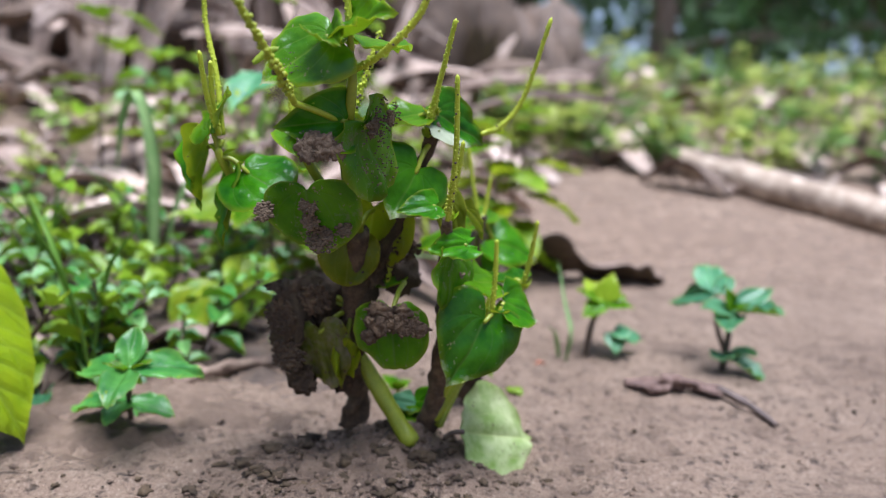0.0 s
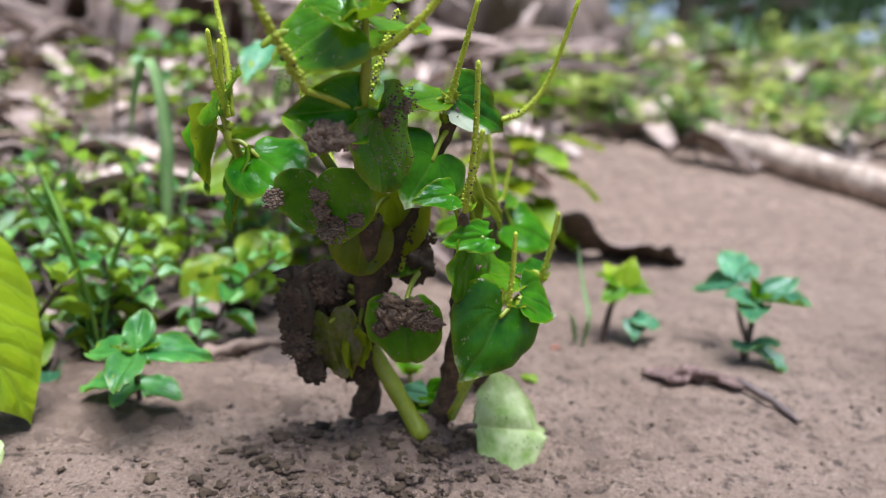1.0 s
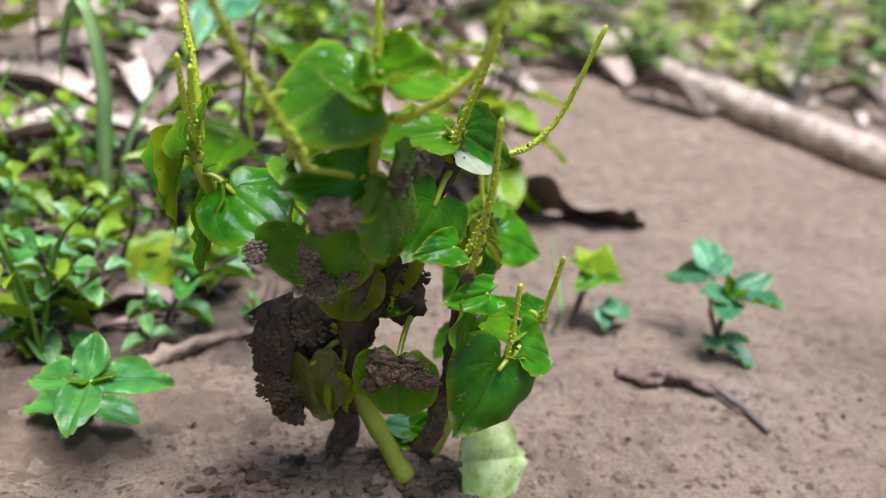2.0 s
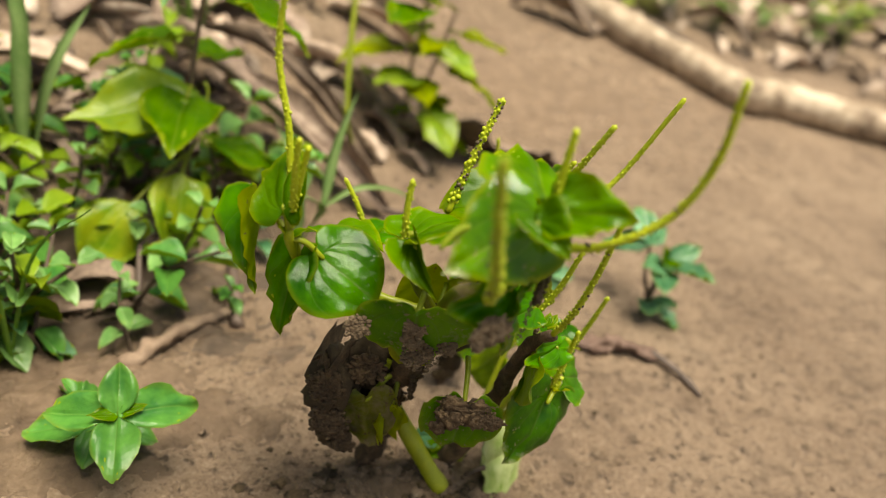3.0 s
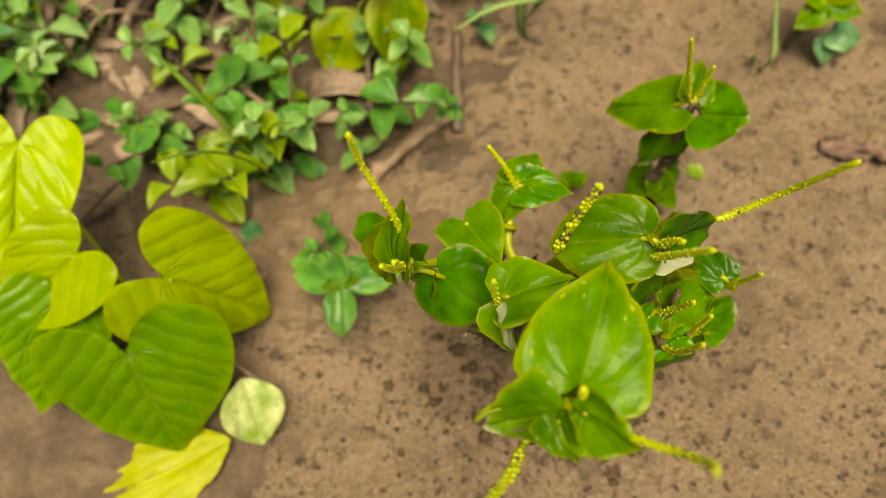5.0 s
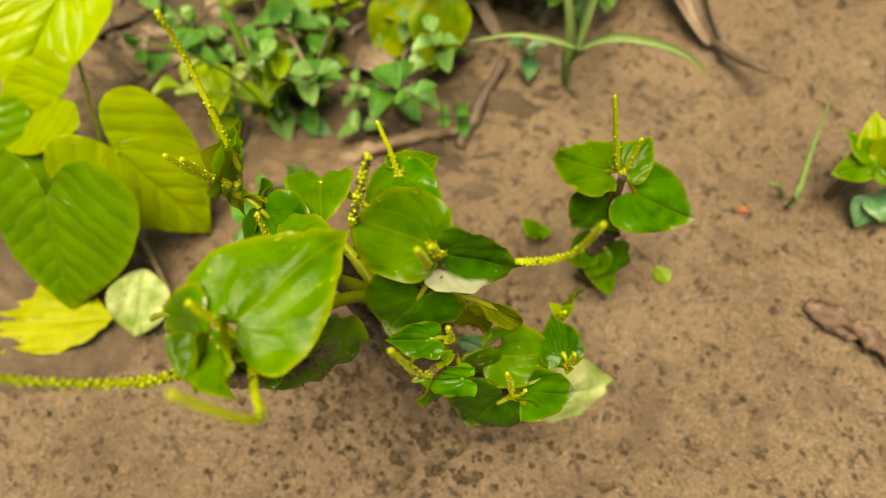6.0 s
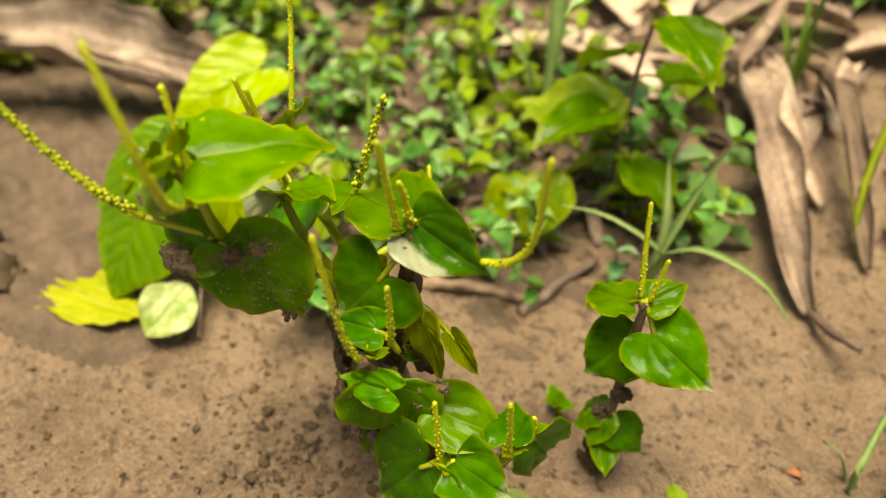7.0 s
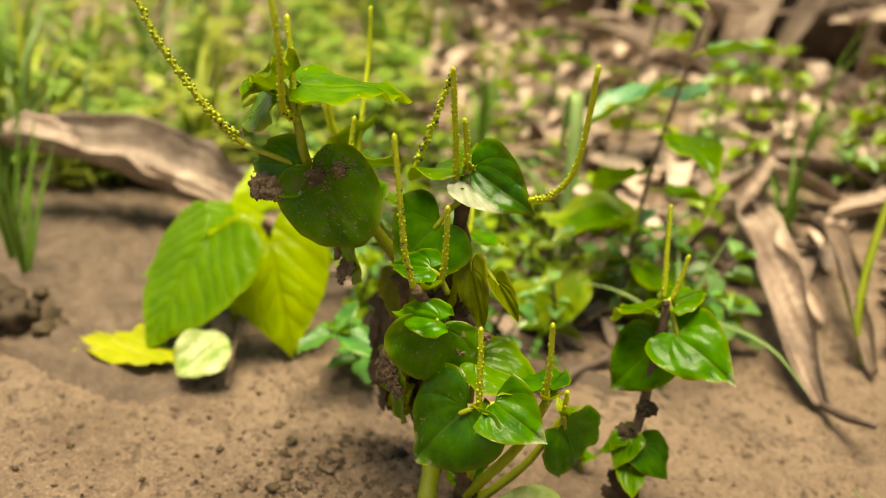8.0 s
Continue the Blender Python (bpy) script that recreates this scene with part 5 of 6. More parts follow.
def lens_leaf(s, at, d, L, w, rng):
    """A small far leaf: two bent halves meeting along the midrib."""
    side = d.cross(Vector((0, 0, 1)))
    side = side.normalized() if side.length > 0.05 else Vector((1, 0, 0))
    up = side.cross(d).normalized()
    a, m, b = at, at + d * L * 0.5 - up * L * 0.04, at + d * L - up * L * 0.1
    l1, l2 = at + d * L * 0.45 - side * w + up * L * 0.08, at + d * L * 0.45 + side * w + up * L * 0.08
    q1, q2 = at + d * L * 0.78 - side * w * 0.6, at + d * L * 0.78 + side * w * 0.6
    s.add([a, m, b, l1, l2, q1, q2], [(0, 3, 1), (0, 1, 4), (3, 5, 1), (1, 6, 4), (5, 2, 1), (1, 2, 6)])


def far_weeds(spots, mats, label, seed):
    """Low weeds too far off to count: thin stems with many small leaves."""
    rng = random.Random(seed)
    for k, mat in enumerate(mats):
        s = Shape()
        for x, y, sc in spots[k::len(mats)]:
            base = on_ground(x, y, -0.002)
            h = 0.030 * sc * rng.uniform(0.6, 1.4)
            tip = base + Vector((rng.uniform(-0.4, 0.4) * h, rng.uniform(-0.4, 0.4) * h, h))
            tube(s, [base, tip], 0.0007 * sc, 0.0005 * sc, 3, 4)
            for i in range(9):
                w = i * 2.3 + rng.random()
                d = Vector((math.cos(w), math.sin(w), rng.uniform(-0.2, 0.7))).normalized()
                lens_leaf(s, base.lerp(tip, rng.uniform(0.25, 1.0)), d, 0.014 * sc * rng.uniform(0.7, 1.3), 0.0045 * sc, rng)
        tagged(part("weed_cover", s, [mat]), label, "weeds", kind="stuff")


def sow_far_weeds():
    rng = random.Random(44)
    spots = []
    for _ in range(420):
        x = -0.27 - 1.6 * rng.random() ** 1.7
        spots.append((x, 0.067 + (0.09 - x) * rng.uniform(0.05, 0.66), rng.uniform(0.9, 1.5) * (0.8 - 0.5 * x)))
    for _ in range(60):
        spots.append((rng.uniform(-0.50, -0.16), rng.uniform(0.32, 0.50), rng.uniform(0.5, 0.8)))
    for _ in range(500):
        w, d = rng.uniform(0, math.tau), 0.7 + 3.6 * rng.random() ** 1.3
        x, y = d * math.cos(w), 0.15 + d * math.sin(w)
        if y < 0.1 or abs(x) > 0.9:
            spots.append((x, y, rng.uniform(0.9, 1.6) * (0.6 + 0.4 * d)))
    far_weeds(spots, (LEAF_FAR, LEAF_FAR_YELLOW), "low green weeds covering the field edge", 45)
    spots = []
    for _ in range(430):
        y = 0.60 + 3.6 * rng.random() ** 1.8
        spots.append((rng.uniform(-0.02, 0.78) * y + 0.06, y, rng.uniform(0.9, 1.7) * (0.65 + 0.55 * y)))
    far_weeds(spots, (LEAF_SLOPE, LEAF_SLOPE_YELLOW), "low weeds on the slope before the trees", 46)


def build_runners():
    """Thin bare brown stems trailing through the small weeds."""
    rng = random.Random(58)
    done = 0
    while done < 26:
        x, y = rng.uniform(-0.20, -0.05), rng.uniform(0.178, 0.31)
        if y < 0.186 + max(0.0, x + 0.068) * 1.05 or (-0.130 < x < -0.085 and y < 0.185):
            continue
        w, L = rng.uniform(0, math.tau), rng.uniform(0.02, 0.05)
        d = Vector((math.cos(w), math.sin(w), 0)) * L
        a, b = on_ground(x, y, 0.001), on_ground(x + d.x, y + d.y, rng.uniform(0.002, 0.012))
        p = thing("runner_stem", a, "thin bare brown stem trailing through the weeds", "stem", "runner stems")
        mid = a.lerp(b, 0.5) + Vector((rng.uniform(-0.1, 0.1) * L, rng.uniform(-0.1, 0.1) * L, rng.uniform(0.003, 0.010)))
        s = Shape()
        tube(s, [a, mid, b], rng.uniform(0.0006, 0.0010), 0.0005, 14, 7, 0, 0.4, done, False)
        mat = rng.choice((TWIG, TWIG, STEM_BROWN, TWIG_DARK))
        part("stem", s, [mat], p)
        s = Shape()
        e = Vector((-d.y, d.x, 0)) * rng.choice((-0.35, 0.35)) + d * 0.25
        tube(s, [mid, mid + e * 0.5 + Vector((0, 0, 0.003)), mid + e + Vector((0, 0, 0.002))], 0.0005, 0.0004, 8, 6, 0, 0.3, done, False)
        part("side_shoot", s, [mat], p)
        done += 1


sow_weeds()
build_runners()
sow_far_weeds()
for k, w in enumerate(WEEDS):
    w.matrix_basis = Matrix.Translation(on_ground(-0.150 - 0.02 * k, 0.22 + 0.022 * k))


# ---- grass ----
def grass_blade(s, points, width, slot=0):
    """One long blade, folded along its middle, tapering to a point."""
    n = 12
    path = spline(points, n)
    verts, faces = [], []
    for i, p in enumerate(path):
        d = (path[min(i + 1, n - 1)] - path[max(i - 1, 0)]).normalized()
        a = d.cross(Vector((0, 0, 1)))
        a = a.normalized() if a.length > 0.1 else Vector((1, 0, 0))
        nn = a.cross(d).normalized()
        t = i / (n - 1)
        w = width * 0.5 * min(1.0, 0.45 + 2.2 * t) * (1 - t ** 3) + 0.00005
        verts += [p - a * w + nn * w * 0.35, p - nn * 0.00015, p + a * w + nn * w * 0.35, p + nn * 0.00015]
    for i in range(n - 1):
        b = i * 4
        faces += [(b + k, b + (k + 1) % 4, b + 4 + (k + 1) % 4, b + 4 + k) for k in range(4)]
    s.add(verts, faces, slot)


def grass_tuft(place, rows, label, mat=GRASS, width=0.003):
    p = thing("grass_tuft", place, label, "grass", "grass tufts")
    for pts in rows:
        s = Shape()
        grass_blade(s, pts, width)
        part("blade", s, [mat], p)
    return p


def build_grass():
    v = Vector((-0.018, 0.228, 0.024))
    grass_tuft(on_ground(-0.022, 0.232), [
        [on_ground(-0.022, 0.232, -0.002), (-0.0215, 0.231, 0.012), v, (-0.030, 0.219, 0.032), (-0.0392, 0.2109, 0.0335)],
        [v, (-0.008, 0.230, 0.030), (0.0057, 0.2337, 0.0280), (0.016, 0.236, 0.020)],
        [on_ground(-0.023, 0.233, -0.002), (-0.024, 0.236, 0.025), (-0.032, 0.242, 0.042)],
        [v, (-0.016, 0.233, 0.040), (-0.012, 0.237, 0.056)],
    ], "pale green grass sprig with spreading blades", GRASS_PALE, 0.0032)
    grass_tuft(on_ground(0.0435, 0.226), [
        [on_ground(0.0440, 0.224, -0.002), (0.0445, 0.220, 0.0095), (0.043, 0.226, 0.018), (0.0415, 0.2335, 0.030)],
        [on_ground(0.0425, 0.226, -0.002), (0.040, 0.222, 0.008), (0.037, 0.219, 0.012)],
    ], "single thin grass sprout in bare soil", GRASS_PALE, 0.0016)
    grass_tuft(on_ground(-0.088, 0.185), [
        [on_ground(-0.088, 0.185, -0.002), (-0.090, 0.180, 0.024), (-0.093, 0.172, 0.042), (-0.097, 0.163, 0.054)],
        [on_ground(-0.089, 0.186, -0.002), (-0.083, 0.184, 0.03), (-0.072, 0.178, 0.045)],
        [on_ground(-0.090, 0.186, -0.002), (-0.098, 0.19, 0.032), (-0.108, 0.196, 0.050)],
    ], "upright green grass shoot", GRASS, 0.0022)
    grass_tuft(on_ground(-0.100, 0.262), [
        [on_ground(-0.100, 0.262, -0.002), (-0.1000, 0.264, 0.050), (-0.1060, 0.267, 0.078), (-0.1120, 0.270, 0.070), (-0.1160, 0.272, 0.050)],
        [on_ground(-0.101, 0.263, -0.002), (-0.108, 0.258, 0.040), (-0.122, 0.250, 0.055)],
        [on_ground(-0.099, 0.263, -0.002), (-0.092, 0.268, 0.040), (-0.084, 0.276, 0.058)],
    ], "broad pale blue-green grass blades", GRASS_PALE, 0.0060)
    grass_tuft(on_ground(0.006, 0.290), [
        [on_ground(0.004, 0.292, -0.002), (-0.002, 0.293, 0.030), (-0.004, 0.300, 0.062), (-0.002, 0.306, 0.085)],
        [on_ground(0.005, 0.292, -0.002), (0.000, 0.290, 0.022), (-0.006, 0.287, 0.036)],
    ], "thin upright grass shoot among dead leaves", GRASS_YELLOW, 0.0028)
    for x, y in ((-0.1700, 0.0905), (-0.1920, 0.0890), (-0.2740, 0.0990), (-0.2250, 0.0860)):
        b = on_ground(x, y, -0.002)
        rows = [[b, b + Vector((0.004 * k - 0.008, 0.006 - 0.003 * k, 0.026 + 0.005 * (k % 3))), b + Vector((0.007 * k - 0.014, 0.012 - 0.006 * k, 0.034 + 0.012 * ((k + 1) % 3)))] for k in range(5)]
        grass_tuft(on_ground(x, y), rows, "thin upright grass tuft in dark soil", GRASS, 0.0020)
    rng = random.Random(77)
    kinds = []
    for k in range(4):
        rows = []
        for _ in range(9):
            w, L, out = rng.random() * 6.28, rng.uniform(0.04, 0.09), rng.uniform(0.2, 0.9)
            d = Vector((math.cos(w), math.sin(w), 0))
            rows.append([Vector((0, 0, -0.002)) + d * 0.002, d * L * out * 0.4 + Vector((0, 0, L * 0.55)), d * L * out + Vector((0, 0, L * (1 - 0.4 * out)))])
        kinds.append(grass_tuft((0, 0, 0), rows, "loose tuft of grass", (GRASS, GRASS_YELLOW, GRASS, GRASS_PALE)[k], 0.0035))
    spots = [(rng.uniform(-0.5, -0.20), rng.uniform(0.02, 0.16), 0.7) for _ in range(9)]
    spots += [(x, 0.067 + (0.09 - x) * rng.uniform(0.05, 0.7), 0.9) for x in (rng.uniform(-1.1, -0.27) for _ in range(40))]
    for _ in range(110):
        y = 0.62 + 2.6 * rng.random() ** 1.5
        spots.append((rng.uniform(-0.05, 0.75) * y + 0.06, y, 0.4 + 0.4 * y))
    spots += [(-0.135, 0.255, 0.7), (-0.20, 0.30, 0.9), (-0.055, 0.34, 0.8), (0.02, 0.42, 0.6), (-0.10, 0.42, 0.8)]
    for x, y, sc in spots:
        copy_thing(rng.choice(kinds), Matrix.LocRotScale(on_ground(x, y), Euler((0, 0, rng.random() * 6.28)), (sc * rng.uniform(0.7, 1.3),) * 3))
    for k, ob in enumerate(kinds):
        ob.matrix_basis = Matrix.Translation(on_ground(-0.42 - 0.06 * k, 0.12 + 0.05 * k))


build_grass()


# ---- dead leaves, twigs and branch ----
def rolled_leaf(points, radius, seed, n=70, sides=16):
    """A leaf dried into a tight twisted roll, with folds winding along it and ragged ends."""
    path = spline(points, n)
    s = Shape()
    verts = []
    for i, p in enumerate(path):
        d = (path[min(i + 1, n - 1)] - path[max(i - 1, 0)]).normalized()
        a = d.cross(Vector((0, 0, 1))).normalized()
        b = a.cross(d)
        t = i / (n - 1)
        r = radius * (0.35 + 0.65 * math.sin(math.pi * (0.08 + 0.86 * t)) ** 0.5) * (1 + 0.35 * noise.noise(Vector((t * 9, seed, 0))))
        for k in range(sides):
            w = math.tau * k / sides
            q = r * (1 + 0.32 * math.sin(2 * w + 9 * t) + 0.22 * math.sin(3 * w - 15 * t + seed) + 0.30 * noise.noise(Vector((t * 16, math.cos(w) * 1.5, math.sin(w) * 1.5 + seed))))
            verts.append(p + a * (math.cos(w) * q * 1.15) + b * (math.sin(w) * q * 0.8))
    faces = [(i * sides + k, i * sides + (k + 1) % sides, (i + 1) * sides + (k + 1) % sides, (i + 1) * sides + k) for i in range(n - 1) for k in range(sides)]
    faces += [tuple(reversed(range(sides))), tuple(range((n - 1) * sides, n * sides))]
    s.add(verts, faces)
    return s


def build_debris():
    g = on_ground
    s = dead_strip([g(-0.0790, 0.3290, 0.010), g(-0.052, 0.308, 0.018), g(-0.020, 0.282, 0.014), (0.0099, 0.2602, 0.0085)], 0.022, 1.7, 3, None, 1.6, 60, 25, wavy=0.9)
    p = thing("dead_leaf", g(-0.020, 0.286), "long curled brown dead leaf with a dark stalk", "dead leaf", "dead leaves")
    part("blade", s, [DEAD], p)
    s = Shape()
    tube(s, [(0.0070, 0.2622, 0.0080), (0.0170, 0.2560, 0.0100), (0.0260, 0.2517, 0.0130)], 0.0014, 0.0010, 10, 8, 0, 0.4)
    part("stalk", s, [TWIG_DARK], p)
    for k, (pts, w, m) in enumerate((([g(-0.095, 0.352, 0.004), g(-0.062, 0.330, 0.014), g(-0.030, 0.305, 0.008), g(-0.012, 0.296, 0.003)], 0.012, DEAD_PALE), ([g(-0.075, 0.302, 0.002), g(-0.067, 0.322, 0.014), g(-0.070, 0.345, 0.030)], 0.013, DEAD), ([g(-0.020, 0.345, 0.003), g(-0.004, 0.340, 0.010), g(0.014, 0.338, 0.003)], 0.014, DEAD_PALE))):
        tagged(part("dead_leaf", dead_strip(pts, w, 1.7, 5 + k * 2.3, None, 1.0, wavy=0.5), [m]), "curled brown dead leaf beside the weeds", "dead leaf", "dead leaves")
    s = dead_strip([g(0.014, 0.325, 0.0050), g(0.046, 0.326, 0.0070), g(0.072, 0.331, 0.0062), g(0.094, 0.335, 0.0040), g(0.110, 0.337, 0.0000)], 0.030, 0.35, 9, None, 0.2, 60, 19, thick=0.0007, wavy=0.9, up=(0.05, 0.45, 0.89))
    # Underside coloured dark to put the hollow's shade into the leaf.
    s.m = [1 if 59 * 18 <= k < 2 * 59 * 18 else 0 for k in range(len(s.m))]
    tagged(part("dead_leaf", s, [DEAD, MUD_DARK]), "arched tan dead leaf with a wavy edge, underside coloured dark as a shaded hollow", "dead leaf", "dead leaves")
    s = dead_strip([g(-0.060, 0.352, 0.006), g(-0.031, 0.324, 0.016), g(-0.008, 0.303, 0.012), g(0.0100, 0.2870, 0.003)], 0.013, 1.9, 17, None, 1.5, 50, 21, wavy=0.9)
    tagged(part("dead_leaf", s, [DEAD_DARK]), "narrow dark rolled dead leaf", "dead leaf", "dead leaves")
    for k, (x, y, L) in enumerate(((0.010, 0.303, 0.014), (-0.036, 0.334, 0.013), (0.020, 0.318, 0.018), (-0.002, 0.322, 0.016), (0.030, 0.304, 0.012))):
        s = dead_strip([g(x - L * 0.5, y + L * 0.3, 0.002), g(x, y, 0.006), g(x + L * 0.5, y - L * 0.35, 0.002)], L * 0.5, 0.9, 52 + k, None, 0.8, 16, 8, wavy=0.8)
        tagged(part("dead_leaf", s, [(DEAD_PALE, DEAD_PALE, DEAD, DEAD_DARK, DEAD)[k]]), "small torn scrap of dry leaf", "dead leaf", "dead leaves")
    s = dead_strip([g(-0.155, 0.280, 0.008), g(-0.135, 0.292, 0.012), g(-0.112, 0.302, 0.012), g(-0.088, 0.308, 0.006)], 0.026, 0.9, 14, None)
    tagged(part("dead_leaf", s, [DEAD_PALE]), "broad buff dead leaf lying among weeds", "dead leaf", "dead leaves")
    s = dead_strip([g(-0.200, 0.190, 0.002), g(-0.212, 0.165, 0.012), g(-0.222, 0.134, 0.026), g(-0.234, 0.092, 0.032)], 0.046, 1.5, 21, None, 0.5, 60, 25, wavy=0.6, up=(0.5, 0, 0.87))
    sheath = thing("leaf_sheath", g(-0.218, 0.140), "dry buff leaf sheath arched over the soil, frayed", "dead leaf")
    part("blade", s, [DEAD_BUFF], sheath)
    s = dead_strip([g(-0.196, 0.200, 0.001), g(-0.203, 0.182, 0.007), g(-0.208, 0.160, 0.018), g(-0.212, 0.138, 0.027)], 0.012, 1.2, 23, None, 0.9, 40, 13, wavy=0.9, up=(0.5, 0, 0.87))
    part("torn_edge", s, [DEAD_PALE], sheath, "curled torn edge")
    s = dead_strip([g(-0.226, 0.118, 0.034), g(-0.231, 0.100, 0.037), g(-0.238, 0.078, 0.030)], 0.016, 0.8, 25, None, 0.4, 30, 13, wavy=0.8, up=(0.5, 0, 0.87))
    part("frayed_end", s, [DEAD], sheath, "frayed brown end")
    for k, (x0, y0, x1, y1, w, m) in enumerate(((-0.018, 0.352, 0.020, 0.338, 0.016, DEAD_PALE), (0.020, 0.365, 0.045, 0.350, 0.012, DEAD_PALE), (-0.010, 0.330, 0.012, 0.346, 0.014, DEAD), (-0.055, 0.372, -0.015, 0.398, 0.024, DEAD_PALE), (-0.115, 0.39, -0.06, 0.42, 0.03, DEAD), (0.005, 0.41, 0.06, 0.43, 0.02, DEAD_PALE), (-0.16, 0.40, -0.12, 0.44, 0.028, DEAD_PALE))):
        xm, ym = (x0 + x1) / 2, (y0 + y1) / 2
        s = dead_strip([g(x0, y0, 0.003), g(xm, ym, 0.008), g(x1, y1, 0.003)], w, 0.9, 30 + k, None)
        tagged(part("dead_leaf", s, [m]), "dry crumpled leaf lying on soil", "dead leaf", "dead leaves")
    rng = random.Random(8)
    for k in range(110):
        x, y = rng.uniform(-0.60, 0.08), rng.uniform(0.31, 0.64)
        if x > -0.30 and y < 0.34:
            continue
        w, L = rng.random() * 6.28, rng.uniform(0.02, 0.06)
        dx, dy = math.cos(w) * L / 2, math.sin(w) * L / 2
        s = dead_strip([g(x - dx, y - dy, 0.002), g(x, y, rng.uniform(0.006, 0.016)), g(x + dx, y + dy, 0.003)], L * rng.uniform(0.25, 0.5), rng.uniform(0.5, 1.4), 60 + k, None, rng.uniform(-0.8, 0.8), 12, 6)
        tagged(part("dead_leaf", s, [rng.choice((DEAD, DEAD_PALE, DEAD_PALE, DEAD_PALE))]), "dry crumpled leaf lying on soil", "dead leaf", "dead leaves")
    # twigs
    s = Shape()
    tube(s, [g(-0.0655, 0.1820, 0.0010), g(-0.0560, 0.1935, 0.0035), g(-0.0415, 0.2070, 0.0015)], 0.0019, 0.0013, 30, 11, 0, 1.1, 4, False)
    tagged(part("twig", s, [TWIG]), "short brown twig on the soil", "twig")
    s = Shape()
    tube(s, [g(-0.0402, 0.2025, 0.0010), g(-0.0408, 0.2150, 0.0028), g(-0.0415, 0.2320, 0.0030)], 0.0019, 0.0012, 20, 9, 0, 0.9, 8, False)
    tagged(part("twig", s, [TWIG_DARK]), "dark flat twig on the soil", "twig")
    s = rolled_leaf([g(0.0560, 0.1975, 0.0015), g(0.0640, 0.1962, 0.0022), g(0.0720, 0.1942, 0.0026), g(0.0815, 0.1905, 0.0018)], 0.0022, 41)
    p = thing("curled_dead_leaf", g(0.074, 0.1935), "tightly twisted dark dead leaf on bare soil", "dead leaf")
    part("blade", s, [DEAD_ROLL], p)
    s = Shape()
    tube(s, [g(0.080, 0.1912, 0.002), g(0.0860, 0.184, 0.002), g(0.0898, 0.1762, 0.0010)], 0.0014, 0.0006, 14, 8, 0, 0.4)
    part("stalk", s, [TWIG_DARK], p)
    p = thing("curled_dead_leaf", g(0.072, 0.112), "small curled grey-brown dead leaf, torn, on bare soil", "dead leaf")
    part("blade", dead_strip([g(0.0672, 0.1235, 0.002), g(0.0688, 0.1195, 0.004), g(0.0702, 0.1150, 0.004), g(0.0712, 0.1100, 0.001)], 0.0056, 1.6, 81, None, 1.2, 24, 13, 0.0004, 0.9), [DEAD_DARK], p)
    part("fold", dead_strip([g(0.0688, 0.1238, 0.003), g(0.0710, 0.1208, 0.005), g(0.0728, 0.1165, 0.003), g(0.0735, 0.1125, 0.001)], 0.0038, 1.3, 85, None, -1.0, 20, 13, 0.0004, 0.9), [DEAD_PALE], p)
    part("curl", dead_strip([g(0.0728, 0.1195, 0.002), g(0.0740, 0.1235, 0.004), g(0.0726, 0.1262, 0.003), g(0.0755, 0.1285, 0.001)], 0.0024, 1.6, 88, None, 2.0, 18, 6, 0.0004, 0.5), [DEAD_DARK], p)
    # the bleached branch
    s = Shape()
    pts = [(0.1000, 0.7900, 0.0830), (0.1600, 0.6860, 0.0680), (0.2234, 0.5775, 0.0490), (0.2900, 0.4650, 0.0310), (0.3350, 0.4480, 0.0280), (0.4200, 0.4250, 0.0250)]
    pts = [g(x, y, 0.0105) for x, y, z in pts]
    tube(s, pts, 0.0122, 0.0114, 60, 20, 0, 0.20, 2, False)
    log = thing("fallen_branch", g(0.2234, 0.5775), "bleached fallen branch lying on the soil", "branch")
    part("wood", s, [WOOD], log)
    s = Shape()
    tube(s, [g(0.1900, 0.632, 0.016), g(0.1820, 0.620, 0.024), g(0.1720, 0.612, 0.032)], 0.0056, 0.0034, 10, 9, 0, 0.4, 5, False)
    part("broken_stub", s, [WOOD], log)
    for k, (x, y) in enumerate(((0.185, 0.643), (0.2234, 0.5775), (0.262, 0.512))):
        s = dead_strip([g(x - 0.009, y + 0.016, 0.0228), g(x, y, 0.0240), g(x + 0.011, y - 0.018, 0.0228)], 0.016, 1.2, 70 + k, None, 0, 14, 7, 0.0012, 0.6, (0.1, -0.1, -1))
        part("bark_flake", s, [DEAD_DARK], log, "loose dark bark flake")
    rng = random.Random(66)
    clod = thing("soil_clod", g(-0.136, 0.084), "dark crumbly clod of damp soil", "clod")
    for k in range(26):
        r = 0.0022 + 0.0042 * rng.random() ** 2
        s = Shape()
        lump(s, g(-0.136 + rng.gauss(0, 0.0075), 0.0840 + rng.gauss(0, 0.0048), rng.uniform(0.0, 0.0070)), (r, r * rng.uniform(0.7, 1.1), r * 0.8), 2, 0.9, 2.2, 0, k * 1.7)
        part("lump", s, [MUD_DARK], clod)


build_debris()
build_flat_leaves()


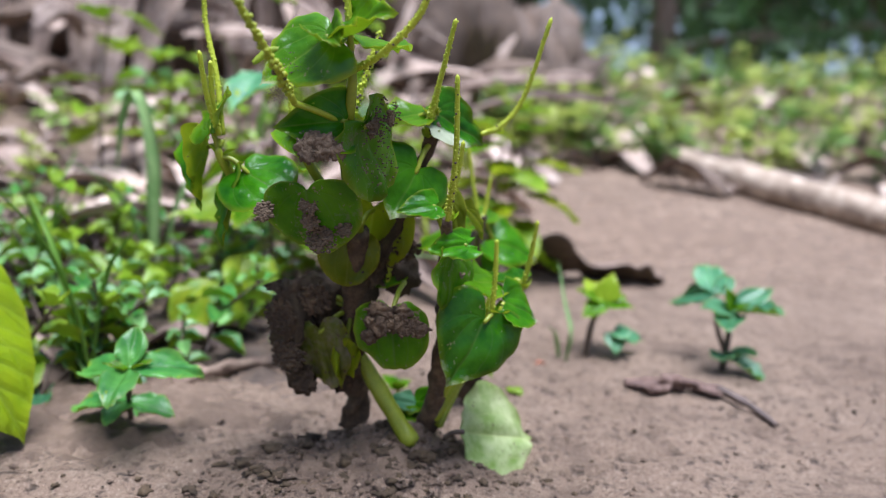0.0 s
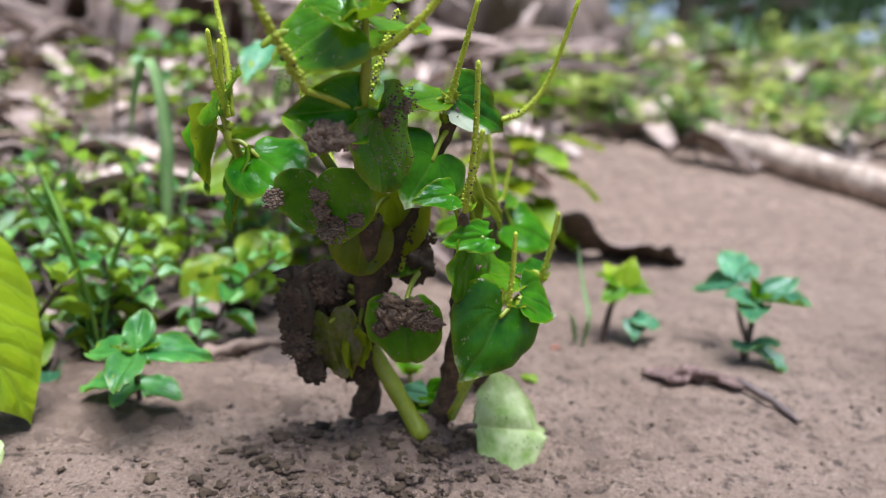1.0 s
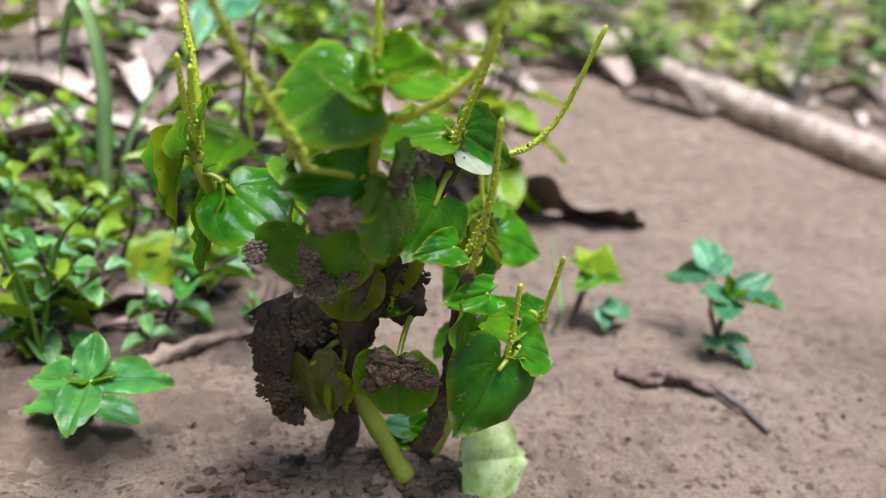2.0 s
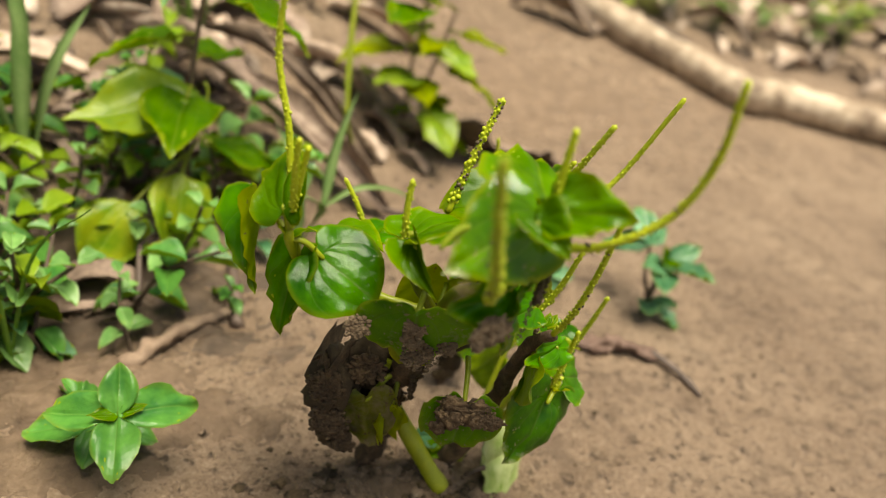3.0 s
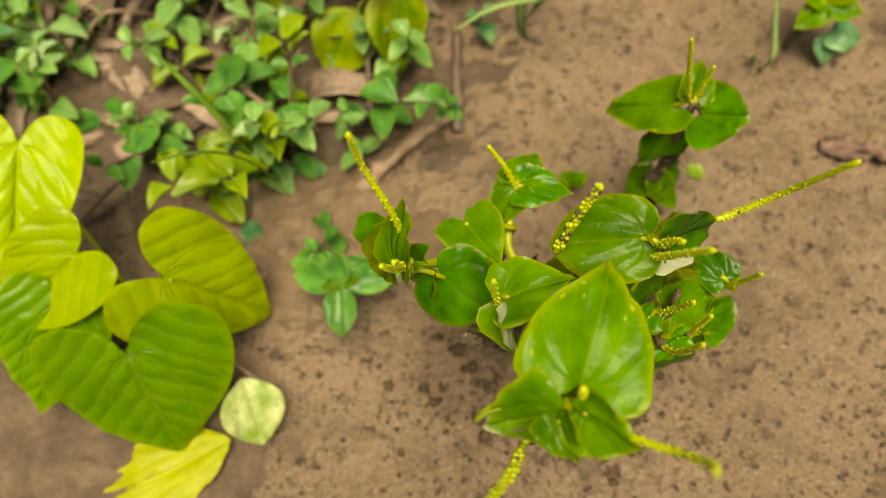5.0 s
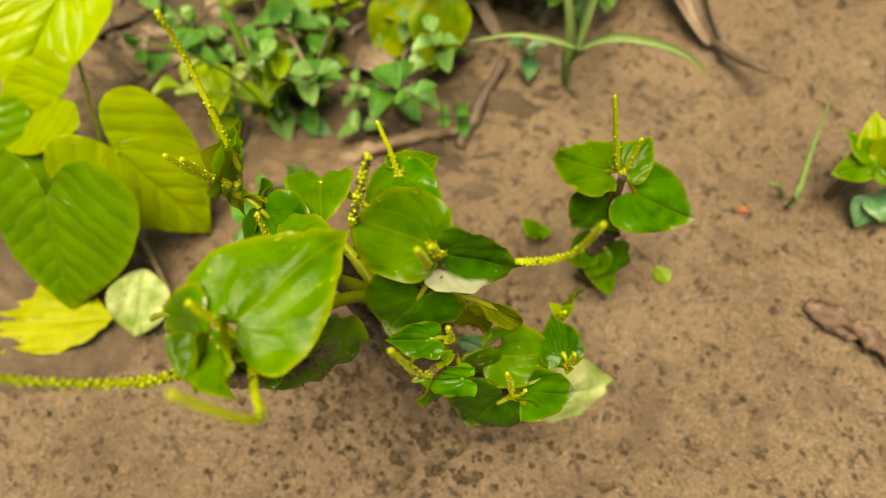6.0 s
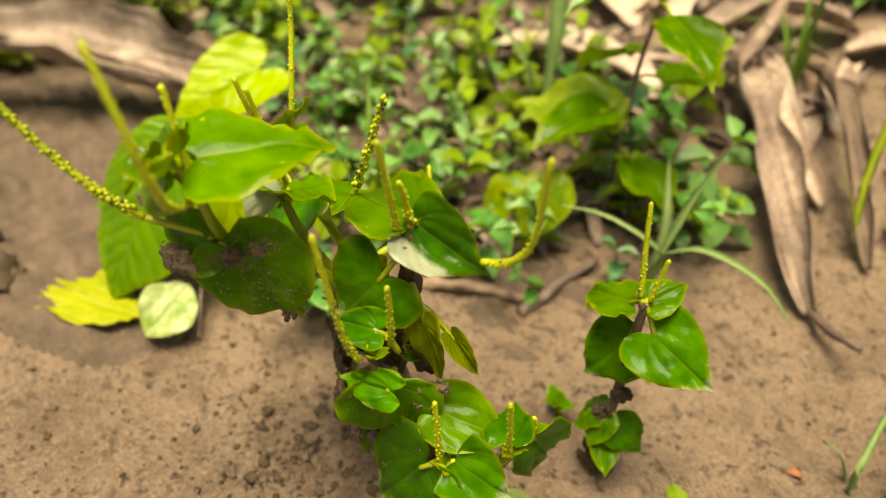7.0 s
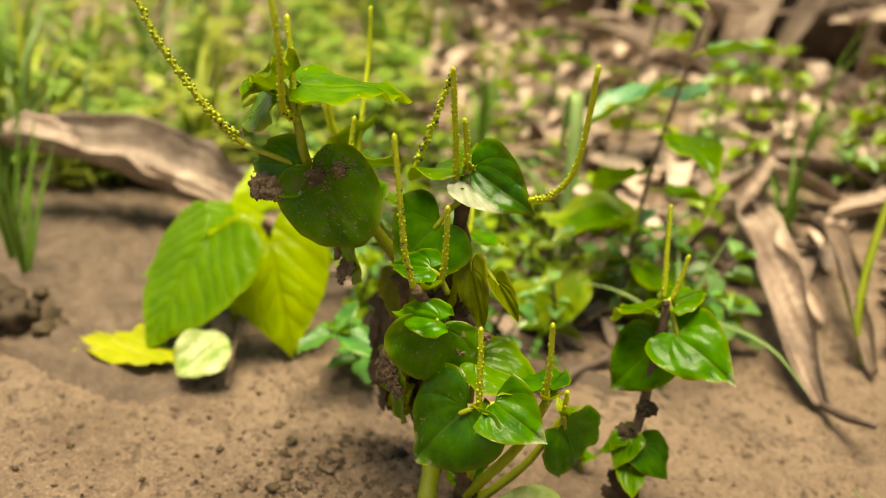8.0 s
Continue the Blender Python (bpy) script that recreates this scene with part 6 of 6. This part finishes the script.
def build_litter_heap():
    """The bank of dry leaves behind: a core of dark litter under many loose leaves."""
    rng = random.Random(12)
    s = Shape()
    for _ in range(320):
        w, d = rng.uniform(0, math.tau), math.sqrt(rng.random()) * rng.uniform(0.75, 1.1)
        x, y = -0.42 + 0.62 * d * math.cos(w), 0.97 + 0.28 * d * math.sin(w)
        h = 0.26 * math.exp(-((y - 0.98) / 0.26) ** 2) * rng.uniform(0.3, 1.0) * (1.0 if x < 0.05 else 0.5)
        lump(s, on_ground(x, y, h * 0.5), (rng.uniform(0.03, 0.06), rng.uniform(0.03, 0.06), h * 0.55 + 0.02), 2, 1.1, 3, 0, rng.random() * 90)
    tagged(part("leaf_litter", s, [DEAD_DARK]), "dark rotting leaf litter heaped in a bank", "leaf litter", kind="stuff")
    for k in range(180):
        x, y = -0.42 + rng.uniform(-1, 1) * rng.uniform(0.35, 0.52), rng.uniform(0.50, 1.0)
        h = 0.32 * math.exp(-((y - 0.95) / 0.28) ** 2) * rng.uniform(0.2, 1.0)
        L, w = rng.uniform(0.06, 0.20), rng.uniform(0.010, 0.030)
        yaw, pit = rng.random() * 6.28, rng.uniform(0.1, 1.5) if h > 0.05 else rng.uniform(-0.1, 0.2)
        d = Vector((math.cos(yaw) * math.cos(pit), math.sin(yaw) * math.cos(pit) * 0.6, -math.sin(pit)))
        c = on_ground(x, y, h + 0.012)
        a, b = c - d * L / 2, c + d * L / 2
        for e in (a, b):
            e.z = max(e.z, ground_height(e.x, e.y) + 0.004)
        st = dead_strip([a, c + Vector((0, 0, 0.01)), b], w, rng.uniform(0.5, 1.6), k * 3.1, None, rng.uniform(-1.5, 1.5), 14, 6, 0.0008, 0.6, (rng.uniform(-0.5, 0.5), -0.5, 0.8))
        tagged(part("dead_leaf", st, [rng.choice((DEAD, DEAD, DEAD_PALE, DEAD_DARK, DEAD_DARK))]), "large dry brown leaf on the litter bank", "dead leaf", "litter bank leaves")


build_litter_heap()


def build_hanging_leaves():
    """Long bleached leaves drooping down the front of the bank."""
    rng = random.Random(27)
    for k in range(16):
        x, y = rng.uniform(-0.42, -0.10), rng.uniform(0.60, 0.74)
        h, lean = rng.uniform(0.13, 0.26), rng.uniform(-0.05, 0.05)
        top = on_ground(x + lean, y + 0.06, h)
        s = dead_strip([on_ground(x - lean * 0.4, y - 0.03, 0.004), on_ground(x, y, h * 0.45), top], rng.uniform(0.018, 0.036), rng.uniform(0.5, 1.2), 40 + k * 2.3, None, rng.uniform(-0.8, 0.8), 26, 9, 0.0008, 0.5, (0, -1, 0.3))
        tagged(part("dead_leaf", s, [rng.choice((DEAD_PALE, DEAD_PALE, DEAD))]), "long bleached leaf drooping down the litter bank", "dead leaf", "litter bank leaves")


build_hanging_leaves()


def build_litter_bits():
    """Scraps of broken dry leaf strewn thickly before the bank."""
    rng = random.Random(52)
    for mat, count in ((DEAD, 300), (DEAD_PALE, 340), (DEAD_DARK, 80)):
        s = Shape()
        for k in range(count):
            y = 0.34 + 0.42 * rng.random()
            x = rng.uniform(-0.9, 0.0 + 0.2 * (y - 0.34))
            if x < -0.25 - (y - 0.34) * 1.6 and y < 0.5:
                continue
            w, L = rng.random() * 6.28, rng.uniform(0.010, 0.032)
            dx, dy = math.cos(w) * L / 2, math.sin(w) * L / 2
            piece = dead_strip([on_ground(x - dx, y - dy, 0.001), on_ground(x, y, rng.uniform(0.003, 0.010)), on_ground(x + dx, y + dy, 0.002)], L * rng.uniform(0.3, 0.6), rng.uniform(0.4, 1.4), k * 1.7, None, rng.uniform(-0.8, 0.8), 6, 4, 0.0006, 0.5)
            s.add(piece.v, piece.f)
        tagged(part("leaf_scraps", s, [mat]), "scraps of broken dry leaf strewn on soil", "leaf litter", kind="stuff")


build_litter_bits()


def strew(name, label, mat, count, seed, place, size):
    rng = random.Random(seed)
    s = Shape()
    for k in range(count):
        x, y = place(rng)
        w, L = rng.random() * 6.28, rng.uniform(*size) * (1 + max(0.0, y - 0.5))
        dx, dy = math.cos(w) * L / 2, math.sin(w) * L / 2
        piece = dead_strip([on_ground(x - dx, y - dy, 0.001), on_ground(x, y, L * rng.uniform(0.08, 0.3)), on_ground(x + dx, y + dy, 0.001)], L * rng.uniform(0.15, 0.55), rng.uniform(0.4, 1.4), k * 1.7, None, rng.uniform(-0.8, 0.8), 6, 4, 0.0004, 0.5)
        s.add(piece.v, piece.f)
    tagged(part(name, s, [mat]), label, "leaf litter", kind="stuff")


def under_weeds(rng):
    while True:
        x, y = rng.uniform(-0.26, -0.03), rng.uniform(0.19, 0.34)
        if y > 0.200 + max(0.0, x + 0.068) * 1.3 or x < -0.13:
            return x, y


def over_field(rng):
    y = 0.55 + 2.6 * rng.random() ** 1.6
    return rng.uniform(-0.25, 0.95) * y + 0.12, y


def all_round(rng):
    w, d = rng.uniform(0, math.tau), 0.6 + 3.0 * rng.random()
    return d * math.cos(w), 0.15 + d * math.sin(w)


def west_field(rng):
    x = -0.28 - 1.0 * rng.random() ** 1.5
    return x, 0.05 + (0.09 - x) * rng.uniform(0.05, 0.8)


strew("field_litter", "pale dry scraps strewn among the far weeds", DEAD_PALE, 280, 76, west_field, (0.015, 0.050))
strew("weed_litter", "dark leaf scraps under the small weeds", DEAD_DARK, 130, 71, under_weeds, (0.006, 0.022))
strew("weed_litter", "brown dry scraps under the small weeds", DEAD, 230, 72, under_weeds, (0.006, 0.024))
strew("field_litter", "brown dry scraps scattered wide over the soil", DEAD, 320, 75, all_round, (0.02, 0.05))
strew("field_litter", "pale dry scraps strewn over the field", DEAD_PALE, 240, 73, over_field, (0.02, 0.06))
strew("field_litter", "brown dry scraps strewn over the field", DEAD_DARK, 260, 74, over_field, (0.02, 0.07))


# ---- taller weeds ----
def build_stalk_weed(x, y, height, leaves, mat, seed):
    rng = random.Random(seed)
    p = thing("upright_weed", on_ground(x, y), "upright weed with a thin brown stalk and broad leaves", "plant", "upright weeds")
    base = on_ground(x, y, -0.002)
    top = base + Vector((0.006, 0.010, height))
    path = spline([base, base.lerp(top, 0.5) + Vector((-0.004, 0, 0)), top], 16)
    s = Shape()
    tube(s, path, 0.0009, 0.0005, 16, 8)
    part("stem", s, [STEM_BROWN], p)
    for i in range(leaves):
        at = path[4 + int(11 * i / max(1, leaves - 1))]
        w = i * 2.4 + rng.uniform(-0.4, 0.4)
        L = rng.uniform(0.018, 0.028)
        d = Vector((math.cos(w), math.sin(w), rng.uniform(-0.5, 0.3))).normalized()
        add_leaf(p, at + d * 0.006, at + d * (0.006 + L), (-d.x * 0.2, -d.y * 0.2, 1), 0.38, rng.choice(mat), stalk=at, outline=OVAL, seed=rng.random() * 40, steps=16)
    return p


w = build_stalk_weed(-0.054, 0.247, 0.105, 10, (LEAF_WEED_YELLOW, LEAF_WEED, LEAF_LIGHT), 3)
add_leaf(w, (-0.0565, 0.2290, 0.0300), (-0.0555, 0.2130, 0.0105), (0.35, -0.60, 0.70), 0.34, LEAF_PATCHY, stalk=(-0.053, 0.242, 0.034), outline=OVAL, label="drooping green leaf blotched with yellow")
add_leaf(w, (-0.0680, 0.2290, 0.0200), (-0.0790, 0.2150, 0.0050), (0.1, -0.60, 0.8), 0.40, LEAF_PATCHY, stalk=(-0.054, 0.245, 0.030), outline=OVAL, label="drooping green leaf blotched with yellow")
add_leaf(w, (-0.0500, 0.2440, 0.0440), (-0.0850, 0.2330, 0.0440), (0.1, -0.35, 0.93), 0.34, LEAF_WEED_YELLOW, stalk=(-0.052, 0.246, 0.050), outline=OVAL)
build_stalk_weed(-0.16, 0.36, 0.10, 10, (LEAF_WEED_YELLOW, LEAF_LIGHT), 5)
build_stalk_weed(-0.28, 0.42, 0.13, 11, (LEAF_WEED_YELLOW, LEAF_LIGHT), 6)
build_stalk_weed(-0.05, 0.50, 0.13, 11, (LEAF_WEED_YELLOW, LEAF_LIGHT), 7)
build_stalk_weed(0.030, 0.325, 0.075, 12, (LEAF_YELLOW, LEAF_WEED_YELLOW, LEAF_LIGHT), 8)
build_stalk_weed(0.036, 0.318, 0.060, 10, (LEAF_YELLOW, LEAF_WEED_YELLOW, LEAF_LIGHT), 9)


# ---- trees far behind ----
def build_tree(x, y, height, seed, low=0.17):
    rng = random.Random(seed)
    base = on_ground(x, y, -0.05)
    p = thing("tree", base, "dark leafy tree at the edge of the field", "tree", "trees")
    s = Shape()
    top = base + Vector((rng.uniform(-0.3, 0.3), rng.uniform(-0.3, 0.3), height * 0.8))
    tube(s, [base, base.lerp(top, 0.5) + Vector((rng.uniform(-0.2, 0.2), 0, 0)), top], height * 0.035, height * 0.008, 14, 10)
    ends = []
    for k in range(11):
        q = rng.uniform(low, 0.95)
        a = base.lerp(top, q)
        w = rng.random() * 6.28
        L = height * rng.uniform(0.25, 0.45) * (1.1 - 0.5 * q)
        b = a + Vector((math.cos(w), math.sin(w), rng.uniform(0.0, 0.6))) * L
        tube(s, [a, a.lerp(b, 0.5) + Vector((0, 0, 0.05 * L)), b], height * 0.012, height * 0.003, 8, 6)
        ends += [b, a.lerp(b, 0.75), a.lerp(b, 0.5)]
    part("trunk", s, [BARK], p)
    c = Shape()
    for e in ends + [top]:
        for _ in range(40):
            o = Vector((rng.gauss(0, 1), rng.gauss(0, 1), rng.gauss(0, 0.7))) * height * 0.075
            q = e + o
            size = height * rng.uniform(0.014, 0.028)
            t = Euler((rng.random() * 6, rng.random() * 6, rng.random() * 6)).to_matrix()
            c.add([q + t @ Vector(v) * size for v in ((-1, 0, 0), (0, -0.4, 0.1), (1.2, 0, 0), (0, 0.4, 0.1))], [(0, 1, 2, 3)])
    part("crown", c, [CANOPY], p)


for k, (x, y, h) in enumerate(((0.6, 5.2, 3.2), (1.35, 4.3, 2.6), (2.0, 4.9, 3.4), (2.9, 4.2, 2.8), (3.4, 5.6, 3.6), (0.9, 7.5, 4.5), (2.4, 7.6, 4.8), (4.4, 6.6, 4.2), (-0.6, 6.6, 4.0), (-2.4, 5.6, 3.8), (-4.5, 4.0, 4.0), (-5.2, 1.5, 3.8), (4.6, 3.6, 3.4))):
    build_tree(x, y, h, 300 + k)
for k, (x, y, h) in enumerate(((1.0, 5.8, 1.1), (1.9, 6.1, 1.3), (2.9, 5.9, 1.2), (3.8, 6.4, 1.3))):
    build_tree(x, y, h, 340 + k, 0.03)


# ---- soil crumbs ----
def build_crumbs():
    rng = random.Random(90)
    s = Shape()
    for _ in range(3400):
        x, y = rng.gauss(0.0, 0.085), rng.gauss(0.14, 0.06)
        if rng.random() < 0.35:
            x, y = rng.gauss(-0.012, 0.016), rng.gauss(0.136, 0.016)
        r = 0.00022 + 0.0007 * rng.random() ** 4
        lump(s, on_ground(x, y, r * 0.3), (r, r * rng.uniform(0.7, 1.2), r * 0.8), 0, 0.5, 1.7, 0 if rng.random() < 0.85 else 1, rng.random() * 90)
    for _ in range(300):
        x, y = rng.uniform(-0.090, 0.015), rng.uniform(0.070, 0.140)
        r = 0.00025 + 0.0006 * rng.random() ** 3
        lump(s, on_ground(x, y, r * 0.3), (r, r * rng.uniform(0.6, 1.3), r * 0.7), 1, 0.8, 1.9, 1, rng.random() * 90)
    for _ in range(90):
        x, y = rng.gauss(-0.018, 0.011), rng.gauss(0.128, 0.009)
        r = 0.0005 + 0.0014 * rng.random() ** 3
        lump(s, on_ground(x, y, r * 0.2), (r, r * rng.uniform(0.7, 1.2), r * 0.5), 2, 1.0, 2.0, 0 if rng.random() < 0.7 else 1, rng.random() * 90)
    # broken lumps heaped about the herb's foot
    for _ in range(420):
        x, y = rng.gauss(-0.014, 0.016), rng.gauss(0.134, 0.011)
        r = 0.0004 + 0.0011 * rng.random() ** 3
        lump(s, on_ground(x, y, r * 0.15), (r * rng.uniform(0.8, 1.6), r, r * rng.uniform(0.5, 0.8)), 2, 1.0, 2.4, 0 if rng.random() < 0.55 else 1, rng.random() * 90)
    tagged(part("soil_crumbs", s, [SOIL, MUD_DARK]), "fine crumbs of soil strewn over the ground", "soil", kind="stuff")


build_crumbs()
